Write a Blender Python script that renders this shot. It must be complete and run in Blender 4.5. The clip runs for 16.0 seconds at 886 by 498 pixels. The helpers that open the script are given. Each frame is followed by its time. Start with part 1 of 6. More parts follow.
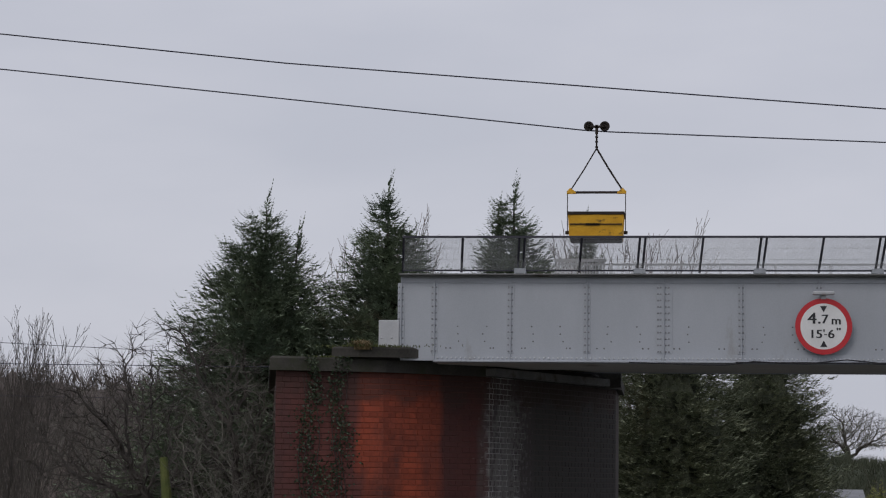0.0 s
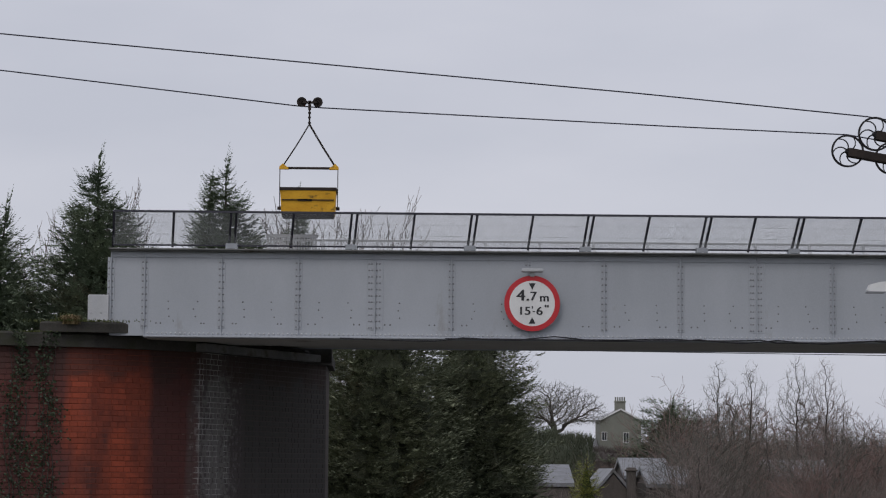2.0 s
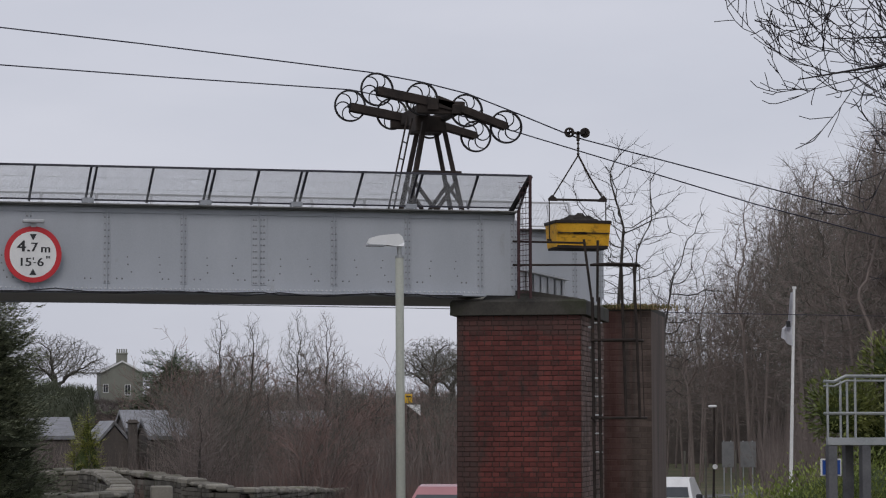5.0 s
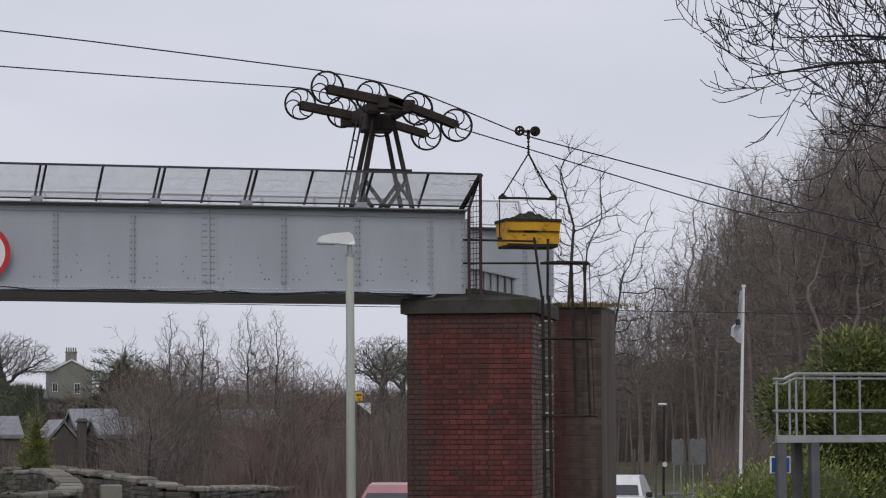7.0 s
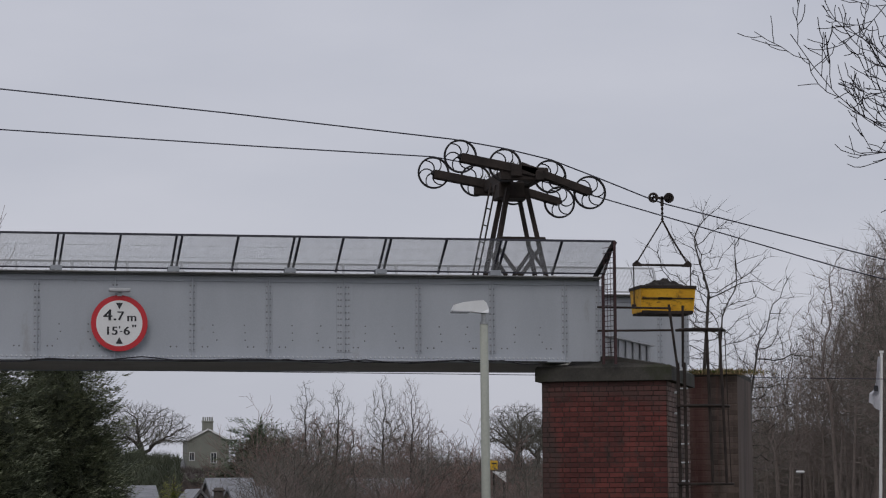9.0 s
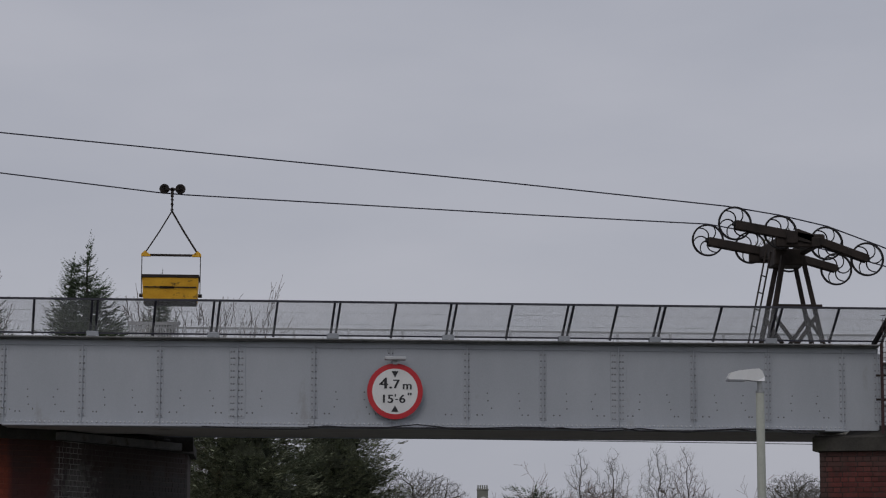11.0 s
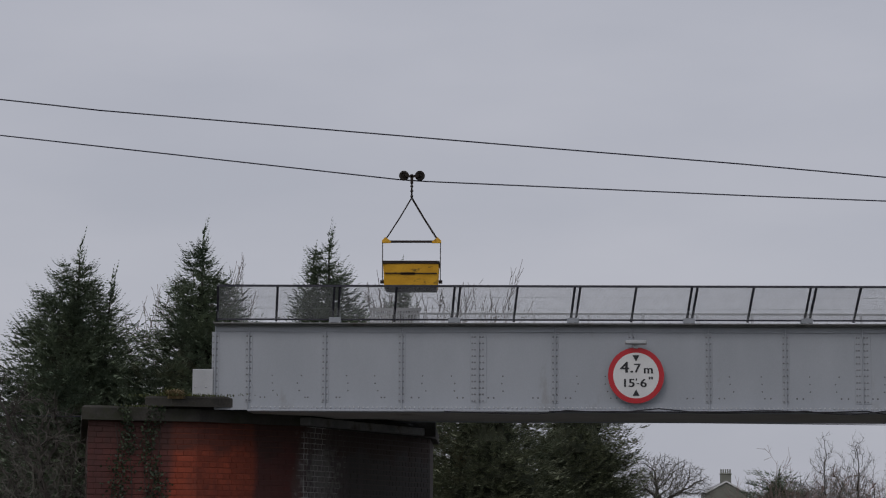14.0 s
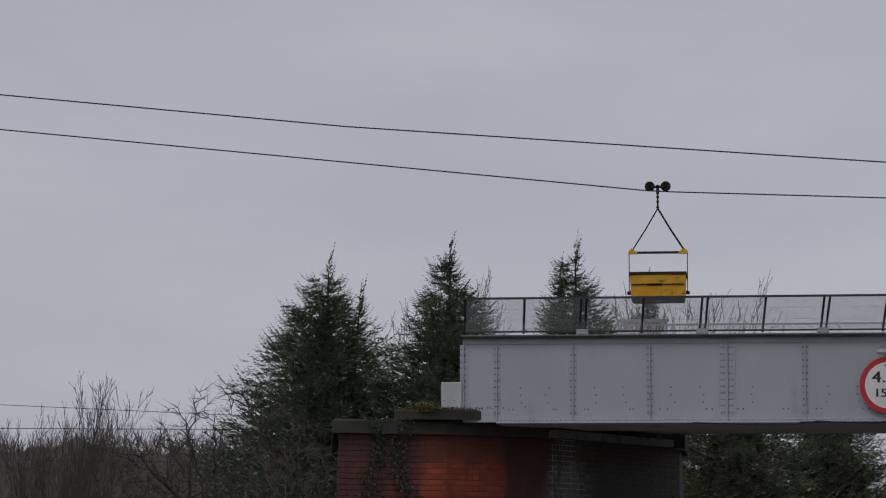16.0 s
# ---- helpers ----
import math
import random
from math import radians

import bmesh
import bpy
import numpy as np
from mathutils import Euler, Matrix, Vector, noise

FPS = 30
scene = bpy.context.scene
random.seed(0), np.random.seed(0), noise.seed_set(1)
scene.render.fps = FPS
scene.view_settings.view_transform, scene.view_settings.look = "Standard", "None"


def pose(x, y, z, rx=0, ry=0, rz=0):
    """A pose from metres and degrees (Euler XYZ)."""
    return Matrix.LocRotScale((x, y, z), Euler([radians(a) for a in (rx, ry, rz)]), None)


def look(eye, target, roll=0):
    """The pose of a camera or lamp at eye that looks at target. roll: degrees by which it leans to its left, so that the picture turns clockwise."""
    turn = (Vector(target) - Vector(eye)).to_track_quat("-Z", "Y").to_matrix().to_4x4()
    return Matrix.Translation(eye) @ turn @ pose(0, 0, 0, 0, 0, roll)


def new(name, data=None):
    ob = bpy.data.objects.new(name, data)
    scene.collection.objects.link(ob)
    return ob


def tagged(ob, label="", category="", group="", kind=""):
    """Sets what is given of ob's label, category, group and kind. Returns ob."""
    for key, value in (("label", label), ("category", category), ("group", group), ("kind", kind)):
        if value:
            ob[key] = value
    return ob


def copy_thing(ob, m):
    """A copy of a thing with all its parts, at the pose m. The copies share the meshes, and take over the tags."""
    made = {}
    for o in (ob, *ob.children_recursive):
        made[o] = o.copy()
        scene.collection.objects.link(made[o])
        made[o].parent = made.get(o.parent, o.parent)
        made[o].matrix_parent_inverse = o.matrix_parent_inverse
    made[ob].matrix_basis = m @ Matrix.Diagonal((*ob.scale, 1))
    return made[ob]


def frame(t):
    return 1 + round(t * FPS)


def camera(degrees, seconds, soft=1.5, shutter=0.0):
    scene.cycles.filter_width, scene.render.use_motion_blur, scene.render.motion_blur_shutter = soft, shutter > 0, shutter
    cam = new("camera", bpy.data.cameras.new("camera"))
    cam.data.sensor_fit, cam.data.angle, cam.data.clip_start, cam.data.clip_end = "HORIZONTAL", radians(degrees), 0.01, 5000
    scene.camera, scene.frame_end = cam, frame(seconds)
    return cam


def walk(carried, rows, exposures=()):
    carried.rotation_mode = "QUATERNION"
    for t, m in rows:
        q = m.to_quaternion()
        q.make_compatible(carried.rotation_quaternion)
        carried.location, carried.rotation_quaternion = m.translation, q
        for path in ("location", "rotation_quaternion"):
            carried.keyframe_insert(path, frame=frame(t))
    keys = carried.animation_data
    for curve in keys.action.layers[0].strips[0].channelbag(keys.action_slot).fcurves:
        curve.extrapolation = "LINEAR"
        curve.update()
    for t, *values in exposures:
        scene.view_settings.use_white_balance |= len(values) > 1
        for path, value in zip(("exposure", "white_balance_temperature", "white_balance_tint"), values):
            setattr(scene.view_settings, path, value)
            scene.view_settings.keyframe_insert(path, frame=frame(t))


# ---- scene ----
cam = camera(20.91, 16.0, soft=1.15)
EYE = (0.0, 0.0, 3.12)
TURNS = [
    (0.0, 95.828, -0.571, 5.481),
    (0.5, 96.133, -0.594, 4.107),
    (1.0, 95.946, -0.496, 2.769),
    (1.5, 95.833, -0.400, 0.920),
    (2.0, 95.307, -0.400, -1.404),
    (2.5, 94.838, -0.557, -4.032),
    (3.0, 94.798, -0.411, -6.282),
    (3.5, 94.737, -0.127, -8.147),
    (4.0, 94.698, -0.020, -9.980),
    (4.5, 94.333, -0.040, -11.632),
    (5.0, 94.192, 0.096, -13.215),
    (5.2, 94.120, 0.136, -13.687),
    (6.2, 94.100, 0.160, -14.450),
    (7.3, 94.227, 0.172, -14.361),
    (7.5, 94.516, 0.116, -14.316),
    (8.0, 94.940, 0.028, -14.148),
    (8.5, 95.317, 0.128, -12.974),
    (9.0, 95.785, 0.317, -11.179),
    (9.5, 96.379, 0.296, -9.803),
    (10.0, 97.007, 0.053, -7.673),
    (10.2, 97.208, -0.074, -6.808),
    (11.2, 97.420, -0.200, -4.350),
    (12.3, 97.362, -0.295, -3.100),
    (12.5, 97.352, -0.236, -2.856),
    (13.0, 97.167, -0.326, -1.288),
    (13.5, 97.164, -0.381, -0.423),
    (14.0, 97.029, -0.251, 1.078),
    (14.5, 97.081, -0.163, 2.449),
    (15.0, 97.140, -0.297, 3.843),
    (15.5, 97.146, -0.201, 5.291),
    (16.0, 97.292, -0.233, 6.998),
]
EXPOSURES = [(0.0, 0.0), (2.5, 0.08), (5.2, 0.14), (7.3, 0.26), (8.0, 0.13), (9.0, -0.06), (10.0, -0.32), (10.2, -0.35), (12.3, -0.42), (13.5, -0.33), (15.0, -0.29), (16.0, -0.37)]
walk(cam, [(t, pose(*EYE, a, b, c)) for t, a, b, c in TURNS], EXPOSURES)

# ---- light: an overcast winter sky ----
SUN_EL, SUN_ROT = radians(38), radians(205)
world = bpy.data.worlds.new("overcast_sky")
scene.world = world
world.use_nodes = True
wn, wl = world.node_tree.nodes, world.node_tree.links
wn.clear()
sky = wn.new("ShaderNodeTexSky")
sky.sky_type, sky.sun_disc = "NISHITA", False
sky.sun_elevation, sky.sun_rotation = SUN_EL, SUN_ROT
sky.air_density, sky.dust_density, sky.ozone_density = 1.0, 3.0, 1.0
w_co = wn.new("ShaderNodeTexCoord")
w_map = wn.new("ShaderNodeMapping")
w_map.inputs["Scale"].default_value = (1.0, 1.0, 3.2)
w_noise = wn.new("ShaderNodeTexNoise")
w_noise.inputs["Scale"].default_value, w_noise.inputs["Detail"].default_value = 4.0, 5.0
w_ramp = wn.new("ShaderNodeValToRGB")
w_ramp.color_ramp.elements[0].position, w_ramp.color_ramp.elements[1].position = 0.36, 0.66
w_ramp.color_ramp.elements[0].color = (5.12, 5.27, 6.03, 1)
w_ramp.color_ramp.elements[1].color = (5.86, 5.94, 6.66, 1)
w_mix = wn.new("ShaderNodeMixRGB")
w_mix.inputs[0].default_value = 0.93
w_bg = wn.new("ShaderNodeBackground")
w_bg.inputs["Strength"].default_value = 0.10
w_out = wn.new("ShaderNodeOutputWorld")
wl.new(w_co.outputs["Generated"], w_map.inputs["Vector"])
wl.new(w_map.outputs["Vector"], w_noise.inputs["Vector"])
wl.new(w_noise.outputs["Fac"], w_ramp.inputs["Fac"])
wl.new(sky.outputs["Color"], w_mix.inputs[1])
wl.new(w_ramp.outputs["Color"], w_mix.inputs[2])
wl.new(w_mix.outputs["Color"], w_bg.inputs["Color"])
wl.new(w_bg.outputs["Background"], w_out.inputs["Surface"])
sun_data = bpy.data.lights.new("sun", "SUN")
sun_data.energy, sun_data.angle, sun_data.color = 0.6, radians(25), (1.0, 0.96, 0.9)
sun = new("sun", sun_data)
sun.matrix_world = look((-20, -40, 50), (0, 10, 0))


# ---- materials ----
def mat(name, a, b, rough=0.8, metal=0.0, scale=3.0, fine=40.0, bump=0.15, dirt=None, dirt_amount=0.5, dirt_scale=1.2,
        streak=1.0, per="", vary=0.25, bump_dist=0.01, spec=0.4):
    """Two tones mixed by broad and fine noise, with dirt patches, relief and, for repeated pieces, a tone of their own."""
    m = bpy.data.materials.new(name)
    m.use_nodes = True
    n, l = m.node_tree.nodes, m.node_tree.links
    bsdf = n["Principled BSDF"]
    geo = n.new("ShaderNodeNewGeometry")
    mp = n.new("ShaderNodeMapping")
    mp.inputs["Scale"].default_value = (1, 1, streak)
    l.new(geo.outputs["Position"], mp.inputs["Vector"])
    n1, n2 = n.new("ShaderNodeTexNoise"), n.new("ShaderNodeTexNoise")
    n1.inputs["Scale"].default_value, n1.inputs["Detail"].default_value = scale, 6
    n2.inputs["Scale"].default_value, n2.inputs["Detail"].default_value = fine, 4
    l.new(mp.outputs["Vector"], n1.inputs["Vector"])
    l.new(geo.outputs["Position"], n2.inputs["Vector"])
    add = n.new("ShaderNodeMath")
    add.operation = "MULTIPLY_ADD"
    add.inputs[1].default_value = 0.45
    l.new(n2.outputs["Fac"], add.inputs[0])
    l.new(n1.outputs["Fac"], add.inputs[2])
    rmp = n.new("ShaderNodeMapRange")
    rmp.inputs["From Min"].default_value, rmp.inputs["From Max"].default_value = 0.5, 0.95
    l.new(add.outputs[0], rmp.inputs["Value"])
    mix = n.new("ShaderNodeMixRGB")
    mix.inputs[1].default_value, mix.inputs[2].default_value = (*a, 1), (*b, 1)
    l.new(rmp.outputs[0], mix.inputs[0])
    out = mix.outputs[0]
    if dirt:
        n3 = n.new("ShaderNodeTexNoise")
        n3.inputs["Scale"].default_value, n3.inputs["Detail"].default_value = dirt_scale, 8
        n3.inputs["Roughness"].default_value = 0.65
        l.new(mp.outputs["Vector"], n3.inputs["Vector"])
        r3 = n.new("ShaderNodeMapRange")
        r3.inputs["From Min"].default_value, r3.inputs["From Max"].default_value = 0.68 - 0.3 * dirt_amount, 0.82 - 0.25 * dirt_amount
        l.new(n3.outputs["Fac"], r3.inputs["Value"])
        mx = n.new("ShaderNodeMixRGB")
        l.new(r3.outputs[0], mx.inputs[0])
        l.new(out, mx.inputs[1])
        mx.inputs[2].default_value = (*dirt, 1)
        out = mx.outputs[0]
    if per:
        own = n.new("ShaderNodeMath")
        own.operation = "ADD"
        l.new(n.new("ShaderNodeObjectInfo").outputs["Random"], own.inputs[0])
        l.new(geo.outputs["Random Per Island"], own.inputs[1])
        frac = n.new("ShaderNodeMath")
        frac.operation = "FRACT"
        l.new(own.outputs[0], frac.inputs[0])
        src = frac.outputs[0]
        rv = n.new("ShaderNodeMapRange")
        rv.inputs["To Min"].default_value, rv.inputs["To Max"].default_value = 1 - vary, 1 + vary
        l.new(src, rv.inputs["Value"])
        hsv = n.new("ShaderNodeHueSaturation")
        l.new(rv.outputs[0], hsv.inputs["Value"])
        l.new(out, hsv.inputs["Color"])
        out = hsv.outputs[0]
    l.new(out, bsdf.inputs["Base Color"])
    bsdf.inputs["Roughness"].default_value, bsdf.inputs["Metallic"].default_value = rough, metal
    bsdf.inputs["Specular IOR Level"].default_value = spec
    if bump:
        bp = n.new("ShaderNodeBump")
        bp.inputs["Strength"].default_value, bp.inputs["Distance"].default_value = bump, bump_dist
        l.new(add.outputs[0], bp.inputs["Height"])
        l.new(bp.outputs[0], bsdf.inputs["Normal"])
    return m


PAINT = mat("grey_girder_paint", (0.35, 0.372, 0.410), (0.425, 0.448, 0.490), 0.55, 0, 1.6, 60, 0.08, (0.27, 0.265, 0.26), 0.16, 2.2, 0.35)
PAINT_DARK = mat("weathered_grey_flange", (0.12, 0.125, 0.125), (0.22, 0.22, 0.22), 0.75, 0, 3, 50, 0.2, (0.07, 0.06, 0.045), 0.45, 3)
# Darker than the girder paint, to imitate the shaded underside of each head.
RIVET = mat("shade_grey_rivets", (0.22, 0.225, 0.24), (0.34, 0.345, 0.36), 0.5, 0, 6, 60, 0.1)
SOFFIT = mat("grimy_grey_soffit", (0.42, 0.405, 0.375), (0.52, 0.505, 0.47), 0.8, 0, 1.5, 30, 0.2, (0.22, 0.20, 0.17), 0.3, 1.5)
GREY_PALE = mat("pale_grey_steel", (0.42, 0.43, 0.45), (0.54, 0.55, 0.57), 0.55, 0, 3, 50, 0.1, (0.3, 0.27, 0.23), 0.25, 3)
FENCE_DARK = mat("dark_grey_fence_steel", (0.035, 0.035, 0.05), (0.07, 0.07, 0.085), 0.6, 0.2, 6, 60, 0.1)
WIRE = mat("galvanised_wire", (0.38, 0.39, 0.41), (0.50, 0.51, 0.53), 0.55, 0.0, 6, 60, 0)
WIRE_FAR = mat("weathered_pale_wire", (0.42, 0.43, 0.45), (0.52, 0.53, 0.55), 0.6, 0.1, 6, 60, 0)
RUST = mat("dark_rusty_iron", (0.017, 0.014, 0.013), (0.046, 0.034, 0.029), 0.85, 0.1, 5, 60, 0.4, (0.07, 0.04, 0.026), 0.2, 4)
WHEEL = mat("black_cast_iron", (0.012, 0.012, 0.014), (0.03, 0.027, 0.028), 0.6, 0.4, 8, 60, 0.2)
ROPE = mat("steel_rope", (0.03, 0.03, 0.05), (0.05, 0.05, 0.07), 0.6, 0.4, 20, 200, 0.2)
RUST_RED = mat("red_oxide_painted_steel", (0.042, 0.022, 0.026), (0.075, 0.038, 0.040), 0.75, 0.1, 8, 60, 0.2, (0.03, 0.025, 0.02), 0.4, 5)
STONE = mat("dark_coping_stone", (0.030, 0.029, 0.026), (0.072, 0.066, 0.058), 0.9, 0, 2.5, 35, 0.6, (0.036, 0.040, 0.022), 0.45, 2.0)
MORTAR = mat("sooty_mortar", (0.030, 0.023, 0.021), (0.065, 0.050, 0.044), 0.95, 0, 3, 60, 0.5)
BRICK = mat("red_engineering_brick", (0.075, 0.021, 0.019), (0.15, 0.036, 0.030), 0.75, 0, 2.0, 30, 0.3, (0.050, 0.030, 0.027), 0.50, 5.0, 0.7, "object", 0.30)
BRICK_BROWN = mat("sooty_brown_brick", (0.12, 0.078, 0.068), (0.20, 0.135, 0.118), 0.85, 0, 2.0, 30, 0.3, (0.05, 0.05, 0.04), 0.5, 0.9, 0.5, "island", 0.3)
BRICK_REAR = mat("streaked_rear_brick", (0.085, 0.062, 0.055), (0.15, 0.115, 0.10), 0.9, 0, 5.0, 30, 0.3, (0.045, 0.042, 0.038), 0.6, 3.0, 0.07, "island", 0.25)
YELLOW = mat("chipped_yellow_paint", (0.62, 0.31, 0.015), (0.78, 0.43, 0.03), 0.6, 0, 4, 40, 0.3, (0.05, 0.035, 0.02), 0.40, 9.0, 1.6)
SPOIL = mat("dark_clay_spoil", (0.018, 0.016, 0.015), (0.05, 0.044, 0.04), 0.95, 0, 8, 40, 1.0)
TARMAC = mat("worn_asphalt", (0.085, 0.085, 0.088), (0.13, 0.13, 0.132), 0.85, 0, 1.5, 60, 0.4)
WHITE = mat("white_paint", (0.68, 0.68, 0.68), (0.8, 0.8, 0.8), 0.5, 0, 3, 40, 0.05)
SIGN_RED = mat("sign_red", (0.48, 0.022, 0.03), (0.55, 0.03, 0.04), 0.4, 0, 3, 40, 0.02)
SIGN_BLACK = mat("sign_black", (0.02, 0.02, 0.024), (0.03, 0.03, 0.034), 0.45, 0, 3, 40, 0)
GALV = mat("galvanised_steel", (0.30, 0.32, 0.33), (0.45, 0.46, 0.47), 0.45, 0.6, 6, 60, 0.1)
POST = mat("pale_green_grey_post", (0.30, 0.32, 0.28), (0.42, 0.43, 0.38), 0.7, 0, 2, 30, 0.15, (0.16, 0.18, 0.10), 0.35, 2.0, 0.15)


# ---- mesh building ----
class Form:
    """Vertices and faces of one mesh, gathered from simple solids."""

    def __init__(self):
        self.v, self.f = [], []

    def add(self, verts, faces):
        k = len(self.v)
        self.v.extend(verts)
        self.f.extend(tuple(i + k for i in f) for f in faces)

    def box(self, lo, hi, m=None, b=0.0):
        """A box from corner to corner, its edges chamfered by b."""
        x0, y0, z0 = lo
        x1, y1, z1 = hi
        if b <= 0:
            vs = [(x0, y0, z0), (x1, y0, z0), (x1, y1, z0), (x0, y1, z0), (x0, y0, z1), (x1, y0, z1), (x1, y1, z1), (x0, y1, z1)]
            fs = [(0, 3, 2, 1), (4, 5, 6, 7), (0, 1, 5, 4), (1, 2, 6, 5), (2, 3, 7, 6), (3, 0, 4, 7)]
        else:
            vs, fs = [], []
            for z, e in ((z0, b), (z0 + b, 0), (z1 - b, 0), (z1, b)):
                vs += [(x0 + e + b, y0 + e, z), (x1 - e - b, y0 + e, z), (x1 - e, y0 + e + b, z), (x1 - e, y1 - e - b, z),
                       (x1 - e - b, y1 - e, z), (x0 + e + b, y1 - e, z), (x0 + e, y1 - e - b, z), (x0 + e, y0 + e + b, z)]
            for r in range(3):
                for i in range(8):
                    j = (i + 1) % 8
                    fs.append((r * 8 + i, r * 8 + j, r * 8 + 8 + j, r * 8 + 8 + i))
            fs += [tuple(range(7, -1, -1)), tuple(range(24, 32))]
        if m is not None:
            vs = [tuple(m @ Vector(p)) for p in vs]
        self.add(vs, fs)

    def tube(self, pts, r0, r1=None, seg=8, caps=True):
        """A round bar along a line of points, tapering from r0 to r1."""
        r1 = r0 if r1 is None else r1
        pts = [Vector(p) for p in pts]
        n = len(pts)
        vs, fs = [], []
        side = None
        for i, p in enumerate(pts):
            d = (pts[min(i + 1, n - 1)] - pts[max(i - 1, 0)])
            d = d.normalized() if d.length > 1e-9 else Vector((0, 0, 1))
            if side is None:
                side = d.cross(Vector((0.31, 0.22, 0.92)) if abs(d.z) < 0.9 else Vector((1, 0.1, 0)))
            side = (side - d * side.dot(d)).normalized()
            up = d.cross(side)
            r = r0 + (r1 - r0) * (i / (n - 1))
            for k in range(seg):
                a = 2 * math.pi * k / seg
                vs.append(tuple(p + (side * math.cos(a) + up * math.sin(a)) * r))
        for i in range(n - 1):
            for k in range(seg):
                j = (k + 1) % seg
                fs.append((i * seg + k, i * seg + j, i * seg + seg + j, i * seg + seg + k))
        if caps:
            fs += [tuple(range(seg - 1, -1, -1)), tuple(range((n - 1) * seg, n * seg))]
        self.add(vs, fs)

    def limb(self, pts, radii, seg=5):
        """A round limb along a line of points with a radius at each."""
        pts = [Vector(p) for p in pts]
        n = len(pts)
        vs, fs, side = [], [], None
        for i, p in enumerate(pts):
            d = pts[min(i + 1, n - 1)] - pts[max(i - 1, 0)]
            d = d.normalized() if d.length > 1e-9 else Vector((0, 0, 1))
            side = side if side is not None else d.cross(Vector((0.31, 0.22, 0.92)) if abs(d.z) < 0.9 else Vector((1, 0.1, 0)))
            side = (side - d * side.dot(d)).normalized()
            up = d.cross(side)
            for k in range(seg):
                a = 2 * math.pi * k / seg
                vs.append(tuple(p + (side * math.cos(a) + up * math.sin(a)) * radii[i]))
        for i in range(n - 1):
            fs += [(i * seg + k, i * seg + (k + 1) % seg, i * seg + seg + (k + 1) % seg, i * seg + seg + k) for k in range(seg)]
        self.add(vs, fs)

    def bar(self, p, q, w, h, up=(0, 0, 1), b=0.0):
        """A rectangular bar from p to q, w wide and h high."""
        p, q = Vector(p), Vector(q)
        d = (q - p).normalized()
        s = d.cross(Vector(up))
        s = s.normalized() if s.length > 1e-6 else Vector((1, 0, 0))
        u = s.cross(d)
        m = Matrix((s, d, u)).transposed().to_4x4()
        m.translation = p
        self.box((-w / 2, 0, -h / 2), (w / 2, (q - p).length, h / 2), m, b)

    def ring(self, c, r, w, t, seg=32, axis="y"):
        """A flat-sided hoop of radius r, w across the rim and t thick, about the y axis."""
        vs, fs = [], []
        for i in range(seg):
            a = 2 * math.pi * i / seg
            for rr, tt in ((r - w, -t / 2), (r - 0.25 * w, -t / 2), (r, -t / 4), (r, t / 4), (r - 0.25 * w, t / 2), (r - w, t / 2)):
                vs.append((c[0] + rr * math.cos(a), c[1] + tt, c[2] + rr * math.sin(a)))
        for i in range(seg):
            j = (i + 1) % seg
            for k in range(6):
                q = (k + 1) % 6
                fs.append((i * 6 + k, i * 6 + q, j * 6 + q, j * 6 + k))
        self.add(vs, fs)

    def dome(self, c, r, n, rings=2, seg=6):
        """A rivet head of radius r at c, standing out along n."""
        n = Vector(n).normalized()
        s = n.cross(Vector((0.3, 0.2, 0.9))).normalized()
        u = n.cross(s)
        vs, fs = [], []
        for i in range(rings):
            a = i * math.pi / 2 / rings
            for k in range(seg):
                b = 2 * math.pi * k / seg
                vs.append(tuple(Vector(c) + (s * math.cos(b) + u * math.sin(b)) * r * math.cos(a) + n * r * 0.9 * math.sin(a)))
        vs.append(tuple(Vector(c) + n * r * 0.9))
        for i in range(rings - 1):
            for k in range(seg):
                fs.append((i * seg + k, i * seg + (k + 1) % seg, (i + 1) * seg + (k + 1) % seg, (i + 1) * seg + k))
        for k in range(seg):
            fs.append(((rings - 1) * seg + k, (rings - 1) * seg + (k + 1) % seg, rings * seg))
        self.add(vs, fs)

    def mesh(self, name, material, smooth=False):
        me = bpy.data.meshes.new(name)
        me.from_pydata(self.v, [], self.f)
        me.materials.append(material)
        if smooth:
            me.shade_smooth()
        return me


def part(name, form, material, parent, label="", smooth=False, kind=""):
    ob = new(name, form.mesh(name, material, smooth))
    ob.parent = parent
    return tagged(ob, label, kind=kind)


def thing(name, label, category, group="", kind="", at=(0, 0, 0)):
    ob = new(name)
    ob.location = at
    return tagged(ob, label, category, group, kind)


def single(name, form, material, label, category, group="", kind="", smooth=False):
    return tagged(new(name, form.mesh(name, material, smooth)), label, category, group, kind)


# ---- the ground: one sheet, with a bank under the viewpoint and land that rises far off ----
ROAD_D = Vector((0.40, 0.9165, 0)).normalized()
ROAD_N = Vector((ROAD_D.y, -ROAD_D.x, 0))
ROAD_O = Vector((2.6, 33.0, 0))


def road_offset(x, y):
    """Metres to the side of the road's middle line, which bends to the right far beyond the bridge."""
    p = Vector((x, y, 0)) - ROAD_O
    along = p.dot(ROAD_D)
    bend = 0.006 * max(0, along - 30) ** 2
    return p.dot(ROAD_N) - min(bend, 60)


def height(x, y):
    d = math.hypot(x, y)
    z = 1.45 * max(0.0, 1 - (d / 16) ** 2) ** 1.5
    z += 0.010 * min(max(0, d - 130), 330)
    o = abs(road_offset(x, y))
    if o > 5.2:
        z += min(1, (o - 5.2) / 3) * 0.12 * (noise.noise((x * 0.15, y * 0.15, 0)) + 0.6)
    return z


